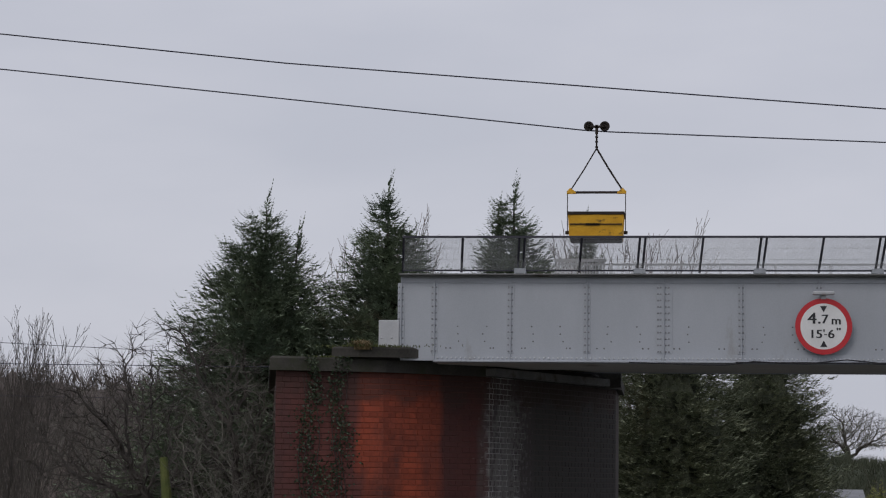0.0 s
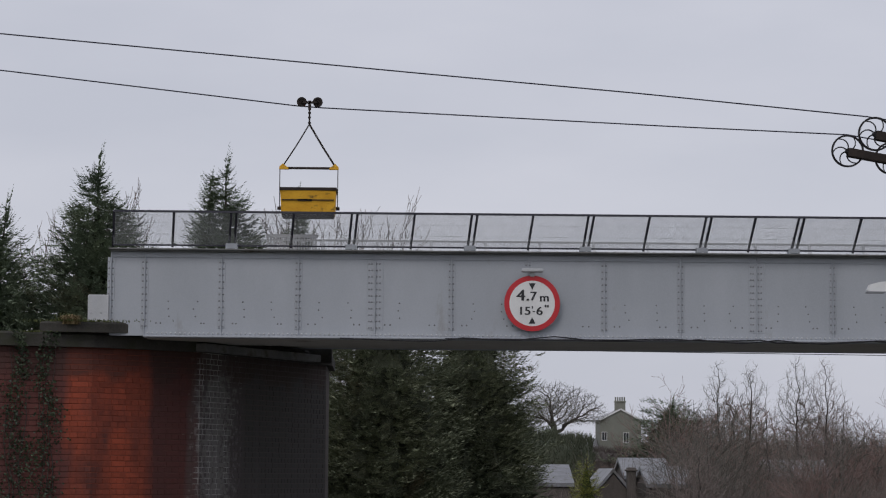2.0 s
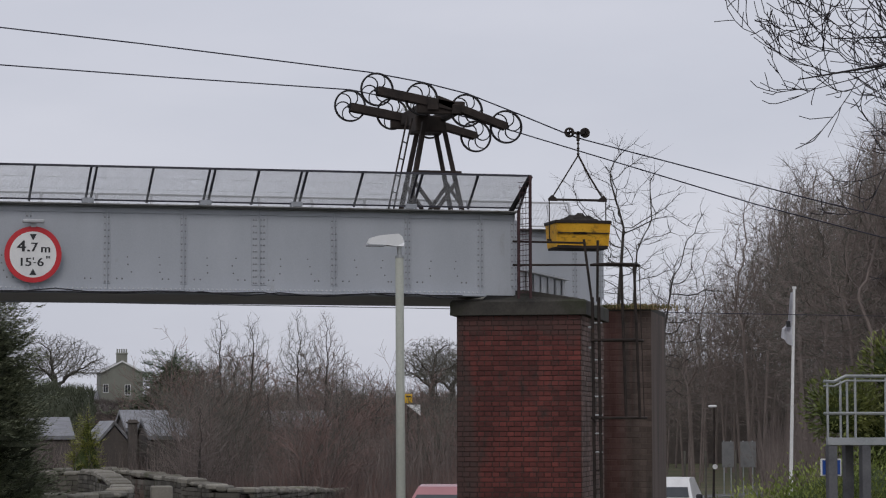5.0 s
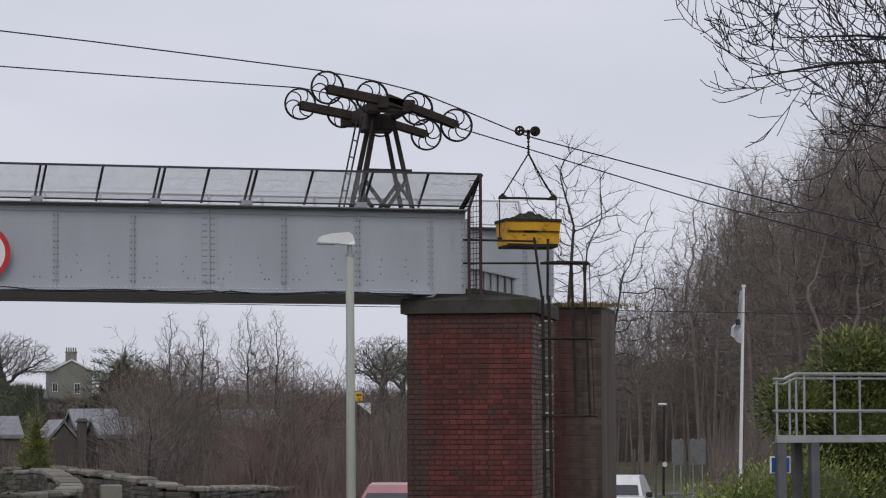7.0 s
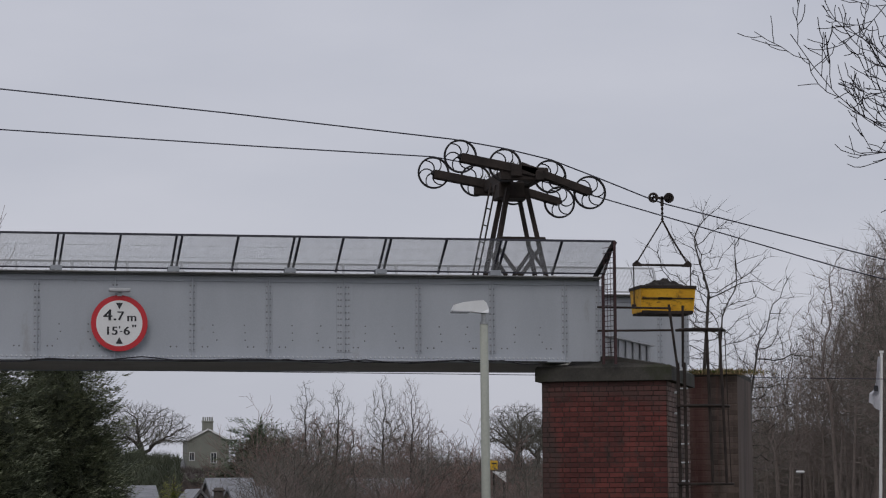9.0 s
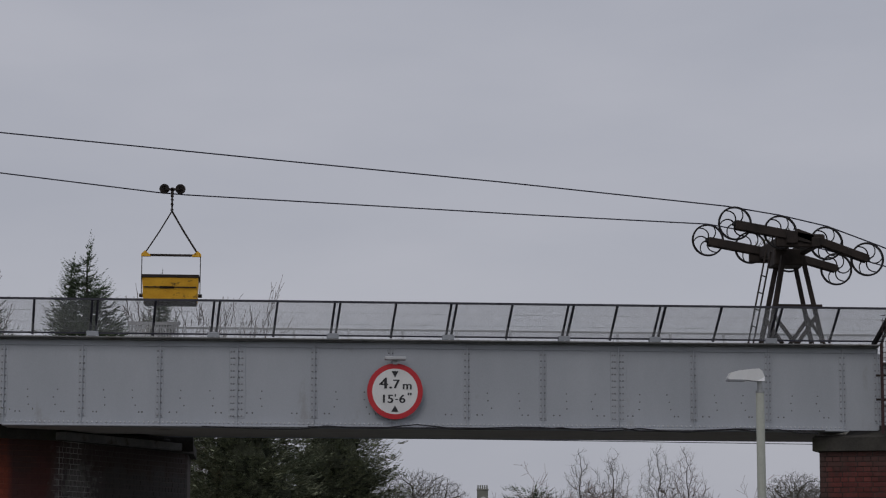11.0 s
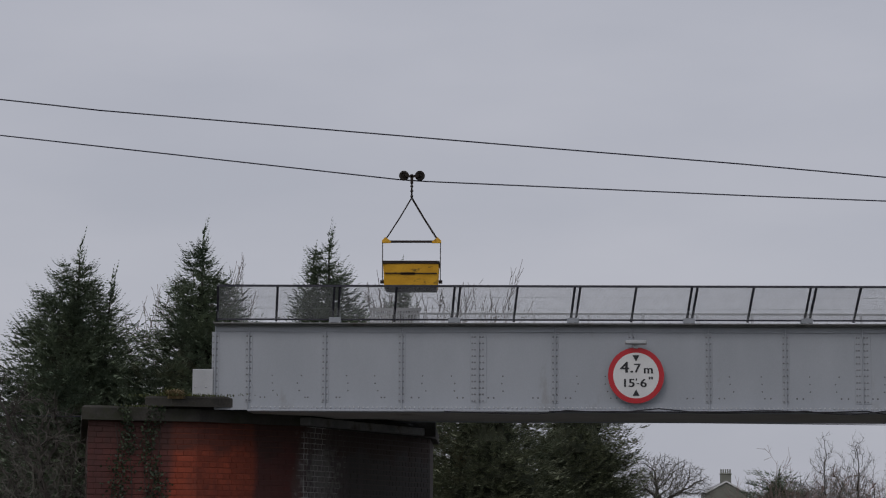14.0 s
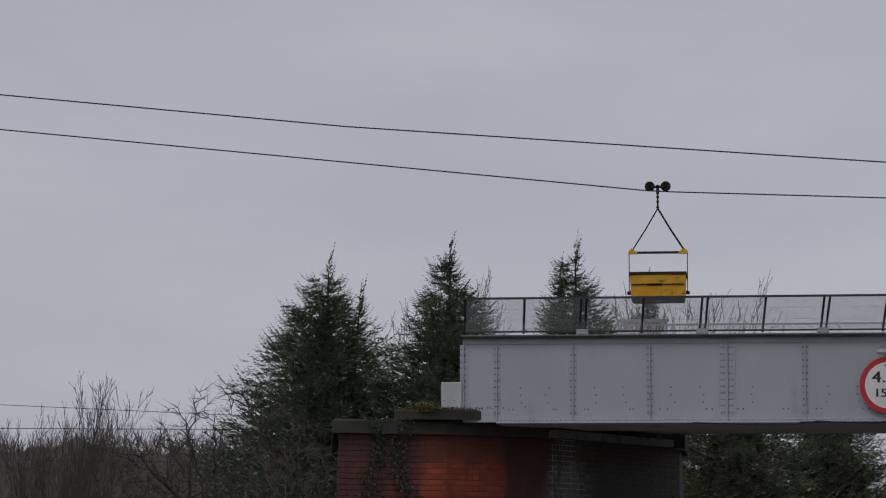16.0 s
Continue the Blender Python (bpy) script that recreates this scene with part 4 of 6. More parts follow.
# ---- loose cables along the bottom flange ----
for k, (y, z) in enumerate(((31.85, 4.868), (31.86, 4.885))):
    f = Form()
    rngc = random.Random(30 + k)
    pts, x = [], -0.6 + 1.4 * k
    while x < 7.9:
        pts.append((x, y + rngc.uniform(-.01, .01), z + rngc.choice((0.0, 0.0, 0.012, -0.018, 0.03)) * (1.3 if k else 1)))
        x += rngc.uniform(0.18, 0.5)
    f.tube(pts, 0.008, seg=6)
    single("loose_cable", f, SIGN_BLACK, "slack black cable clipped along the bottom flange", "cable", "cables on the girder")

# ---- plants ----
BARK = mat("dark_winter_bark", (0.040, 0.035, 0.032), (0.085, 0.074, 0.066), 0.9, 0, 4, 40, 0.4)
BARK_NEAR = mat("wet_black_bark", (0.018, 0.016, 0.020), (0.042, 0.037, 0.040), 0.8, 0, 6, 60, 0.3)
TWIG = mat("brown_winter_twigs", (0.135, 0.110, 0.100), (0.220, 0.182, 0.166), 0.9, 0, 0.8, 8, 0)
TWIG_RED = mat("reddish_winter_twigs", (0.165, 0.112, 0.100), (0.255, 0.178, 0.158), 0.9, 0, 0.5, 6, 0)
TWIG_GREY = mat("grey_green_lichened_twigs", (0.085, 0.080, 0.068), (0.150, 0.142, 0.120), 0.9, 0, 0.8, 8, 0)
FIR = mat("dark_cypress_green", (0.120, 0.156, 0.115), (0.236, 0.278, 0.188), 0.95, 0, 1.1, 9, 0, (0.16, 0.13, 0.085), 0.25, 0.9, per="piece", vary=0.28, spec=0.08)
# Browner than FIR, and lightened to make up for missing light below the girder.
FIR_BROWN = mat("lit_brownish_cypress", (0.150, 0.172, 0.118), (0.280, 0.300, 0.200), 0.95, 0, 1.1, 9, 0, (0.19, 0.14, 0.09), 0.35, 0.9, per="piece", vary=0.28, spec=0.08)
# Dark colour of the cypress cores stands in for shade between fronds.
FIR_CORE = mat("cypress_inner_shade", (0.048, 0.055, 0.039), (0.090, 0.098, 0.067), 1.0, 0, 3, 25, 0.8, bump_dist=0.06, spec=0.05)
# Darker leaf green, painted as the shade behind hedge leaves and garden conifer fronds.
LAUREL_CORE = mat("inner_leaf_shade", (0.035, 0.052, 0.014), (0.075, 0.098, 0.028), 0.8, 0, 6, 30, 0.6)
CONE_GREEN = mat("yellow_green_conifer", (0.22, 0.24, 0.06), (0.36, 0.36, 0.10), 0.85, 0, 1.5, 9, 0, per="piece", vary=0.35)
LAUREL = mat("laurel_leaves", (0.095, 0.125, 0.035), (0.23, 0.245, 0.078), 0.45, 0, 1.6, 8, 0, per="piece", vary=0.5)
LAUREL_PALE = mat("yellowish_laurel_leaves", (0.16, 0.22, 0.05), (0.28, 0.31, 0.09), 0.45, 0, 1.6, 8, 0, per="piece", vary=0.4)
IVY = mat("ivy_leaves", (0.012, 0.022, 0.010), (0.035, 0.05, 0.022), 0.5, 0, 4, 20, 0, per="piece", vary=0.5)
DRY = mat("dry_grass", (0.17, 0.125, 0.065), (0.29, 0.215, 0.11), 0.95, 0, 5, 30, 0, per="piece", vary=0.3)
MOSS = mat("moss", (0.05, 0.065, 0.018), (0.10, 0.11, 0.035), 0.95, 0, 5, 30, 0.6, per="piece", vary=0.3)


def grow(form, fine, p, d, length, r, level, rng, spec):
    """One limb with side shoots; the thinnest go to the second form."""
    n = spec.get("last", 2) if level >= spec["levels"] else 5 if level < 2 else 4
    pts, q, dd = [p.copy()], p.copy(), d.normalized()
    for i in range(n):
        bend = spec["bend"] * (0.5 + 0.5 * level)
        dd = (dd + Vector((rng.gauss(0, bend), rng.gauss(0, bend), rng.gauss(0, bend) + (spec.get("rise", spec["lift"]) if level == 1 else spec["lift"] * (1 if level else 0.3))))).normalized()
        q = q + dd * (length / n)
        pts.append(q.copy())
    last = level >= spec["levels"]
    rend = max(spec["tip"], r * (0.35 if last else spec.get("taper", 0.3 if level else 0.4)))
    (fine if r < spec["split"] else form).tube(pts, r, rend, 7 if r > 0.07 else 5 if r > 0.03 else 3, caps=False)
    if last:
        return
    kids = spec["kids"][min(level, len(spec["kids"]) - 1)]
    turn = rng.uniform(0, 6.28)
    for k in range(kids):
        u = spec["first"] + (1 - spec["first"]) * (k + rng.uniform(0.2, 1)) / kids if level == 0 else 0.25 + 0.75 * (k + rng.random()) / kids
        u = min(u, 0.999)
        i = int(u * n)
        base = pts[i].lerp(pts[i + 1], u * n - i)
        ax = (pts[i + 1] - pts[i]).normalized()
        turn += 2.4 + rng.uniform(-0.4, 0.4)
        s = ax.cross(Vector((0.2, 0.4, 0.9)) if abs(ax.z) < 0.95 else Vector((1, 0, 0))).normalized()
        t = ax.cross(s)
        side = s * math.cos(turn) + t * math.sin(turn)
        ang = radians(rng.uniform(*spec["angle"]))
        nd = ax * math.cos(ang) + side * math.sin(ang)
        grow(form, fine, base, nd, length * rng.uniform(*(spec["limb"] if level == 0 and "limb" in spec else spec["ratio"])) * (1.15 - 0.45 * u), max(spec["tip"], (r + (rend - r) * u) * spec["thin"]), level + 1, rng, spec)


def bare_tree(x, y, h, r, seed, label, spec=None, twig=None, stem=1, group="", z=None, name="bare_tree", bark=None):
    base = dict(levels=5, kids=(9, 6, 5, 4, 3), first=0.3, angle=(28, 55), ratio=(0.42, 0.62), thin=0.55, tip=0.006, bend=0.07, lift=0.05, split=0.02)
    base.update(spec or {})
    rng = random.Random(seed)
    form, fine = Form(), Form()
    for k in range(stem):
        a = rng.uniform(0, 6.28)
        d = Vector((math.cos(a) * 0.25, math.sin(a) * 0.25, 1)) if stem > 1 else Vector((rng.uniform(-.05, .05), 0, 1))
        grow(form, fine, Vector((rng.uniform(-.15, .15) * (stem > 1), rng.uniform(-.15, .15) * (stem > 1), -0.15)), d, h * (0.62 if stem == 1 else 0.55) * rng.uniform(0.85, 1.05), r, 0, rng, base)
    k = h / max(v[2] for v in form.v + fine.v)
    form.v, fine.v = [tuple(c * k for c in v) for v in form.v], [tuple(c * k for c in v) for v in fine.v]
    t = thing(name, label, "tree", group, at=(x, y, height(x, y) if z is None else z))
    part("trunk", form, bark or BARK, t, smooth=True)
    if fine.v:
        part("crown", fine, twig or TWIG, t, "fine bare twigs")
    return t


def spray(f, p, d, size, rng, droop=0.3):
    """A small feathery spray of scale leaves: a narrow pointed blade, folded along its middle."""
    d = d.normalized()
    s = d.cross(Vector((rng.uniform(-.6, .6), rng.uniform(-.6, .6), 1))).normalized() * size * rng.uniform(0.10, 0.17)
    m = p + d * size * rng.uniform(0.35, 0.5) + Vector((0, 0, size * rng.uniform(-.08, .08)))
    q = p + d * size + Vector((0, 0, -droop * size))
    f.add([tuple(p), tuple(m + s), tuple(q), tuple(m - s)], [(0, 1, 2), (0, 2, 3)])



def frond(f, p, d, length, rng):
    """A flat branchlet: sprays on both sides of an axis that droops, then turns up at the tip."""
    d = d.normalized()
    side = d.cross(Vector((rng.uniform(-.25, .25), rng.uniform(-.25, .25), 1))).normalized()
    n = 9
    for i in range(n + 1):
        u = i / n
        c = p + d * length * u + Vector((0, 0, length * (-0.22 * math.sin(u * 3.0) + 0.12 * u * u)))
        sz = length * 0.33 * (1.1 - 0.55 * u)
        for sg in (-1, 1):
            if i == n and sg < 0:
                continue
            dd = d * (0.75 + 0.3 * u) + side * sg * (0.7 if i < n else 0.1) * rng.uniform(0.6, 1.2) + Vector((0, 0, rng.uniform(-.15, .4)))
            spray(f, c, dd, sz * rng.uniform(0.75, 1.2), rng, rng.uniform(-0.1, 0.25))


def conifer(x, y, h, rad, seed, label, fronds=1500, leaf=None, size=0.68, tops=((0, 0, 1.0),), fat=0.75, group="", name="conifer", lowest=0.3, core=0.84, inner=None):
    """An evergreen with a tapered trunk, a core coloured dark as shade and a ragged skin of fronds; tops: leaders as x,
    y, share of the height.
    """
    rng = random.Random(seed)
    t = thing(name, label, "tree", group, at=(x, y, height(x, y)))
    f = Form()
    f.tube([(0, 0, -0.2), (0.03, 0, h * 0.5), (tops[0][0], 0, h * 0.96)], 0.16, 0.012, 8)
    for tx, ty, k in tops[1:]:
        f.tube([(0, 0, h * 0.45), (tx * 0.8, ty, h * 0.7), (tx, ty, h * k * 0.97)], 0.08, 0.010, 6)
    part("trunk", f, BARK, t)

    def radius(u, a):
        lump = 1 + 0.30 * noise.noise((math.cos(a) * 1.6 + seed, math.sin(a) * 1.6, u * h * 0.9)) + 0.34 * noise.noise((math.cos(a) * 4 + seed, math.sin(a) * 4, u * h * 2.3))
        return rad * (1 - u) ** fat * lump

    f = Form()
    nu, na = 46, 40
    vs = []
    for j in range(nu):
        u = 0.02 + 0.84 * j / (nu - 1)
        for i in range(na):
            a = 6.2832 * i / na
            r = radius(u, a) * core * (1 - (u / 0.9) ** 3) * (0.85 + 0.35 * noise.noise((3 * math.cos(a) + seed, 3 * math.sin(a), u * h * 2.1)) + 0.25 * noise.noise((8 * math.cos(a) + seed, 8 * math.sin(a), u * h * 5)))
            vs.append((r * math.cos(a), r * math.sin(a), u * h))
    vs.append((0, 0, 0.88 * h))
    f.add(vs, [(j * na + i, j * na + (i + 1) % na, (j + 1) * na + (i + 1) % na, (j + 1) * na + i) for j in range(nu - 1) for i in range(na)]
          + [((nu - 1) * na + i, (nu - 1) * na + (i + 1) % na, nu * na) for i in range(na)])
    part("shaded_core", f, inner or FIR_CORE, t)
    f = Form()
    for k in range(int(fronds * 2.3 / 9)):
        u = lowest + (0.93 - lowest) * (1 - rng.random() ** 0.62) if rng.random() < 0.95 else rng.uniform(0.02, lowest)
        a = rng.uniform(0, 6.2832)
        reach, rise = radius(u, a) * rng.uniform(0.78, 1.12), rng.uniform(0.05, 0.38) + 0.3 * u
        for i in range(9):
            v = 0.40 + 0.52 * (i + rng.random()) / 9
            b = a + rng.gauss(0, 0.16 + 0.06 / (0.3 + reach))
            p = Vector((reach * v * math.cos(b), reach * v * math.sin(b), u * h + reach * (rise * v - 0.22 * v * v) + rng.uniform(-.18, .18)))
            c = a + rng.choice((-1, 1)) * rng.uniform(0.0, 0.8) * (1.15 - v)
            d = Vector((math.cos(c), math.sin(c), rng.uniform(-0.12, 0.25) + rise * 0.8))
            frond(f, p, d, size * rng.uniform(0.6, 1.15) * (1.1 - 0.7 * u), rng)
    for tx, ty, kk in tops:
        lead = min(2.4, h * 0.28)
        for k in range(140):
            v = rng.random()
            a = 2.4 * k + rng.uniform(-.4, .4)
            p = Vector((tx * (1 - 0.4 * v * (kk < 1)), ty, h * kk - 0.22 - lead * v))
            frond(f, p, Vector((math.cos(a), math.sin(a), rng.uniform(0.25, 0.7))), size * (0.22 + 1.35 * v) * rng.uniform(0.65, 1.15), rng)
        for k in range(5):
            frond(f, Vector((tx, ty, h * kk - 0.15 - 0.12 * k)), Vector((0.3 + rng.uniform(-.2, .2), 0, 1.2)), size * 0.5, rng)
    part("crown", f, leaf or FIR, t)
    return t


def colony(form, fine, stems, cloud, step, kill, tip, twig, twigs, rng, wild=0.22, power=2.3, lift=0.0):
    """Limbs that grow from the stems towards a cloud of points, thick where many twigs hang on them; short twigs go to the second form."""
    nodes, parent = [], []
    for line in stems:
        last = -1
        for a, b in zip(line[:-1], line[1:]):
            a, b = Vector(a), Vector(b)
            n = max(1, int((b - a).length / step))
            for i in range(n + (b == Vector(line[-1]))):
                nodes.append(np.array(a.lerp(b, i / n)))
                parent.append(last)
                last = len(nodes) - 1
    goal = np.array(cloud)
    near = np.full(len(goal), 1e9)
    best = np.zeros(len(goal), int)
    fresh = range(len(nodes))
    noise_ = np.random.RandomState(rng.randrange(10 ** 6))
    for it in range(90):
        for k in fresh:
            dist = np.linalg.norm(goal - nodes[k], axis=1)
            closer = dist < near
            near[closer], best[closer] = dist[closer], k
        keep = near > kill
        goal, near, best = goal[keep], near[keep], best[keep]
        if not len(goal):
            break
        first = len(nodes)
        for k in np.unique(best):
            pull = goal[best == k] - nodes[k]
            d = (pull / np.linalg.norm(pull, axis=1)[:, None]).mean(axis=0)
            d = d / (np.linalg.norm(d) + 1e-6) + noise_.normal(0, wild, 3) + np.array((0, 0, lift))
            nodes.append(nodes[k] + step * d / np.linalg.norm(d))
            parent.append(int(k))
        fresh = range(first, len(nodes))
    n = len(nodes)
    kids = [[] for _ in range(n)]
    for i, p in enumerate(parent):
        if p >= 0:
            kids[p].append(i)
    load = [0.0] * n
    for i in range(n - 1, -1, -1):
        if not kids[i]:
            load[i] = 1.0
        if parent[i] >= 0:
            load[parent[i]] += load[i]
    radius = [tip * w ** (1 / power) for w in load]
    starts = [i for i in range(n) if parent[i] < 0]
    while starts:
        i = starts.pop()
        line = [i] if parent[i] < 0 else [parent[i], i]
        while kids[i]:
            order = sorted(kids[i], key=lambda j: -load[j])
            starts += order[1:]
            i = order[0]
            line.append(i)
        r = [radius[j] for j in line]
        if parent[line[0]] >= 0 or len(line) > 1 and radius[line[1]] < 0.7 * r[0]:
            r[0] = r[1]
        r[-1] *= 0.5
        thick = r[0] > tip * 6
        (form if thick else fine).limb([nodes[j] for j in line], r, 6 if thick else 3)
    for i in range(n):
        if load[i] > 14 or parent[i] < 0:
            continue
        d = Vector(nodes[i] - nodes[parent[i]]).normalized()
        for k in range(twigs):
            q = Vector(nodes[i])
            e = (d + Vector((rng.gauss(0, 0.6), rng.gauss(0, 0.6), rng.gauss(0.05 + lift, 0.6)))).normalized()
            w = tip * 0.6
            o = q + e * twig * rng.uniform(0.5, 1.3)
            fine.add([(q.x - w, q.y, q.z - w), (q.x + w, q.y, q.z - w), (q.x, q.y + w, q.z + w), tuple(o)], [(0, 1, 3), (1, 2, 3), (2, 0, 3)])


def dome_cloud(rng, count, c, a, low=-1.0, shell=0.5, egg=0.0):
    """Points in an ellipsoid about c with half-axes a, above low, gathered towards its skin; egg narrows the top."""
    pts = []
    while len(pts) < count:
        d = Vector((rng.gauss(0, 1), rng.gauss(0, 1), rng.gauss(0, 1))).normalized() * (1 - (1 - shell) * rng.random() ** 1.4)
        if d.z < low:
            continue
        k = 1 - egg * max(0, d.z)
        pts.append((c[0] + a[0] * d.x * k, c[1] + a[1] * d.y * k, c[2] + a[2] * d.z))
    return pts


def colony_tree(x, y, label, stems, cloud, step, kill, tip, twig, twigs, seed, group="", name="bare_tree", bark=None, twig_mat=None, wild=0.22, power=2.3, lift=0.0, z=0.0):
    form, fine = Form(), Form()
    colony(form, fine, stems, cloud, step, kill, tip, twig, twigs, random.Random(seed), wild, power, lift)
    t = thing(name, label, "tree" if name != "hawthorn" else "shrub", group, at=(x, y, z))
    part("trunk", form, bark or BARK, t, smooth=True)
    part("crown", fine, twig_mat or TWIG, t, "fine bare twigs")
    return t


HC = "conifers behind the bridge"
conifer(-7.85, 45, 8.75, 4.3, 1, "tall dark green cypress with two ragged leaders", 2600, tops=((0.1, 0, 1.0), (0.72, 0, 0.93), (-0.45, 0.2, 0.88)), group=HC, fat=1.0)
conifer(-5.42, 45, 9.0, 4.6, 2, "tall dark green cypress with a single feathery leader", 2300, group=HC, fat=1.05)
conifer(-3.06, 45.5, 9.05, 3.1, 3, "tall dark green cypress standing behind the abutment", 1700, tops=((0, 0, 1.0), (-0.3, 0, 0.95)), group=HC, fat=1.0)
conifer(-1.75, 47, 8.6, 2.0, 4, "slender thin-topped cypress behind the fence", 900, group=HC, fat=0.95, size=0.5)
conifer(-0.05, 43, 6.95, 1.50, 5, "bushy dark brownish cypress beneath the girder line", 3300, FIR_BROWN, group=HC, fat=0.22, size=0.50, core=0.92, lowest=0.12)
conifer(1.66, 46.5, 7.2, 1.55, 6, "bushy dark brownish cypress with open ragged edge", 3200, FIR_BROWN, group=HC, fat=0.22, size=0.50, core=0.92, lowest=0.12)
conifer(5.81, 69, 3.69, 0.95, 9, "small cone-shaped yellow-green garden conifer", 700, CONE_GREEN, 0.26, fat=0.62, name="garden_conifer", lowest=0.1, core=0.7, inner=LAUREL_CORE)
conifer(19.8, 165, 7.9, 4.6, 10, "broad dark evergreen beside the house", 1300, size=1.0, fat=0.42, name="evergreen_tree", lowest=0.05, core=0.95)

SAP = dict(taper=0.15, levels=3, kids=(17, 6, 4), first=0.2, angle=(12, 26), ratio=(0.35, 0.55), tip=0.0034, lift=0.10, bend=0.05, split=0.025)
for i, (x, y, h) in enumerate(((-4.9, 50, 9.0), (-4.4, 51, 8.6), (-4.7, 52, 8.8), (-1.7, 50, 9.0), (-1.3, 51, 8.9), (-0.38, 51, 8.7), (-6.75, 50, 9.1), (-7.0, 51, 8.6), (-0.6, 52, 8.4))):
    bare_tree(x, y, h, 0.015, 40 + i, "slim upright leafless sapling behind the bridge", SAP, TWIG, 2, "saplings behind the bridge", name="sapling", bark=TWIG_GREY)

# lone spreading tree past the right end of the bridge
g = random.Random(11)
colony_tree(12.75, 40.5, "leafless ash tree with upswept twigs past the bridge end", [[(-0.10, 0, -0.2), (-0.2, 0, 2.2), (-0.5, 0.1, 4.2), (-0.8, 0.1, 5.6)], [(0, 0, -0.2), (0, 0.1, 2.4), (-0.1, 0, 4.6), (0.05, 0, 6.6)],
                                                                                               [(0.10, 0, -0.2), (0.25, 0, 2.2), (0.65, -0.1, 4.2), (0.9, -0.1, 5.6)], [(0.05, 0.1, -0.2), (0.1, 0.3, 2.5), (0.45, 0.5, 6.2)]],
            dome_cloud(g, 800, (0.0, 0, 5.5), (1.8, 1.2, 2.8), -1, 0.15), 0.17, 0.20, 0.0056, 0.30, 2, 13, bark=BARK, twig_mat=BARK, wild=0.16, power=2.4, lift=0.20)

# oaks and trees in the distance
g = random.Random(21)
OAK_Z = 2.85
o1 = colony_tree(29.5, 415, "round-headed leafless oak on the far rise", [[(0, 0, -0.2), (0.2, 0, 4), (0, 0.2, 7.2)]],
                 dome_cloud(g, 3000, (0, 0, 9.4), (9.2, 5.0, 6.3), -0.12, 0.3), 0.50, 0.55, 0.026, 1.0, 3, 5, "far oaks", bark=BARK, twig_mat=TWIG_GREY, wild=0.30, power=2.05, z=OAK_Z)
for x, y, k, kz, turn in ((95.6, 415, 1.0, 1.0, 120), (51.3, 420, 0.62, 0.80, 40), (101.5, 425, 0.85, 0.9, 200), (21.5, 425, 0.6, 0.66, 70), (109, 430, 0.8, 0.8, 300)):
    copy_thing(o1, pose(x, y, OAK_Z, 0, 0, turn) @ Matrix.Diagonal((k, k, kz, 1)))


def slim(x, y, h, w, seed, label, twig_mat, trunks=1):
    """A slender bare tree with an egg-shaped crown of fine side twigs."""
    g = random.Random(seed)
    stems, cloud = [], []
    for k in range(trunks):
        o = (k - (trunks - 1) / 2) * w * 0.9
        stems.append([(o * 0.3, 0, -0.1), (o * 0.7, g.uniform(-.2, .2), h * 0.4), (o + g.uniform(-.1, .1), 0, h * 0.62)])
        cloud += dome_cloud(g, 1300 // trunks, (o, 0, h * 0.66), (w / (1 + 0.35 * (trunks - 1)), w, h * 0.33), -1, 0.15, 0.45)
    return colony_tree(x, y, label, stems, cloud, 0.17, 0.20, 0.0072, 0.36, 2, seed, "trees in the scrub", bark=BARK, twig_mat=twig_mat, wild=0.18, power=2.5, lift=0.16)


t1 = slim(16.1, 110, 8.45, 1.6, 31, "tall slender leafless tree in the scrub", TWIG_GREY, 2)
t2 = slim(19.3, 112, 8.75, 1.25, 32, "tall slender leafless tree in the scrub", TWIG_GREY)
t3 = slim(20.6, 112, 8.6, 1.3, 33, "tall slender leafless tree in the scrub", TWIG)
rng = random.Random(77)
for i, (x, y, k) in enumerate(((14.9, 112, 0.72), (22.2, 116, 0.74), (23.2, 120, 0.62), (12.6, 100, 0.50), (18.1, 108, 0.62), (24.5, 118, 0.60), (26, 125, 0.66), (17.2, 118, 0.78))):
    copy_thing((t1, t2, t3)[i % 3], Matrix.Translation((x, y, 0)) @ Matrix.Rotation(rng.uniform(0, 6), 4, "Z") @ Matrix.Diagonal((k * 1.3, k * 1.3, k, 1)))
g = random.Random(35)
r1 = colony_tree(18.4, 125, "round-crowned leafless tree with dense brown twigs", [[(0, 0, -0.1), (0.1, 0, 2.2)], [(0.2, 0, -0.1), (-0.3, 0.2, 2.4)]],
                 dome_cloud(g, 1000, (0, 0, 4.2), (2.7, 2.0, 2.8), -0.6, 0.15), 0.24, 0.27, 0.0155, 0.55, 4, 36, "round trees in the scrub", bark=BARK, twig_mat=TWIG_RED, wild=0.22, power=2.3, lift=0.05)
for x, y, k, kz in ((23.6, 126, 1.05, 0.80), (15.6, 121, 0.55, 0.86), (20.9, 118, 0.9, 0.86), (26.6, 128, 0.8, 0.74), (16.6, 104, 0.7, 0.62), (21.0, 103, 0.85, 0.60)):
    copy_thing(r1, Matrix.Translation((x, y, 0)) @ Matrix.Rotation(x, 4, "Z") @ Matrix.Diagonal((k, k, kz, 1)))
copy_thing(t3, Matrix.Translation((8.55, 65.5, 0)) @ Matrix.Diagonal((0.6, 0.6, 0.45, 1)))

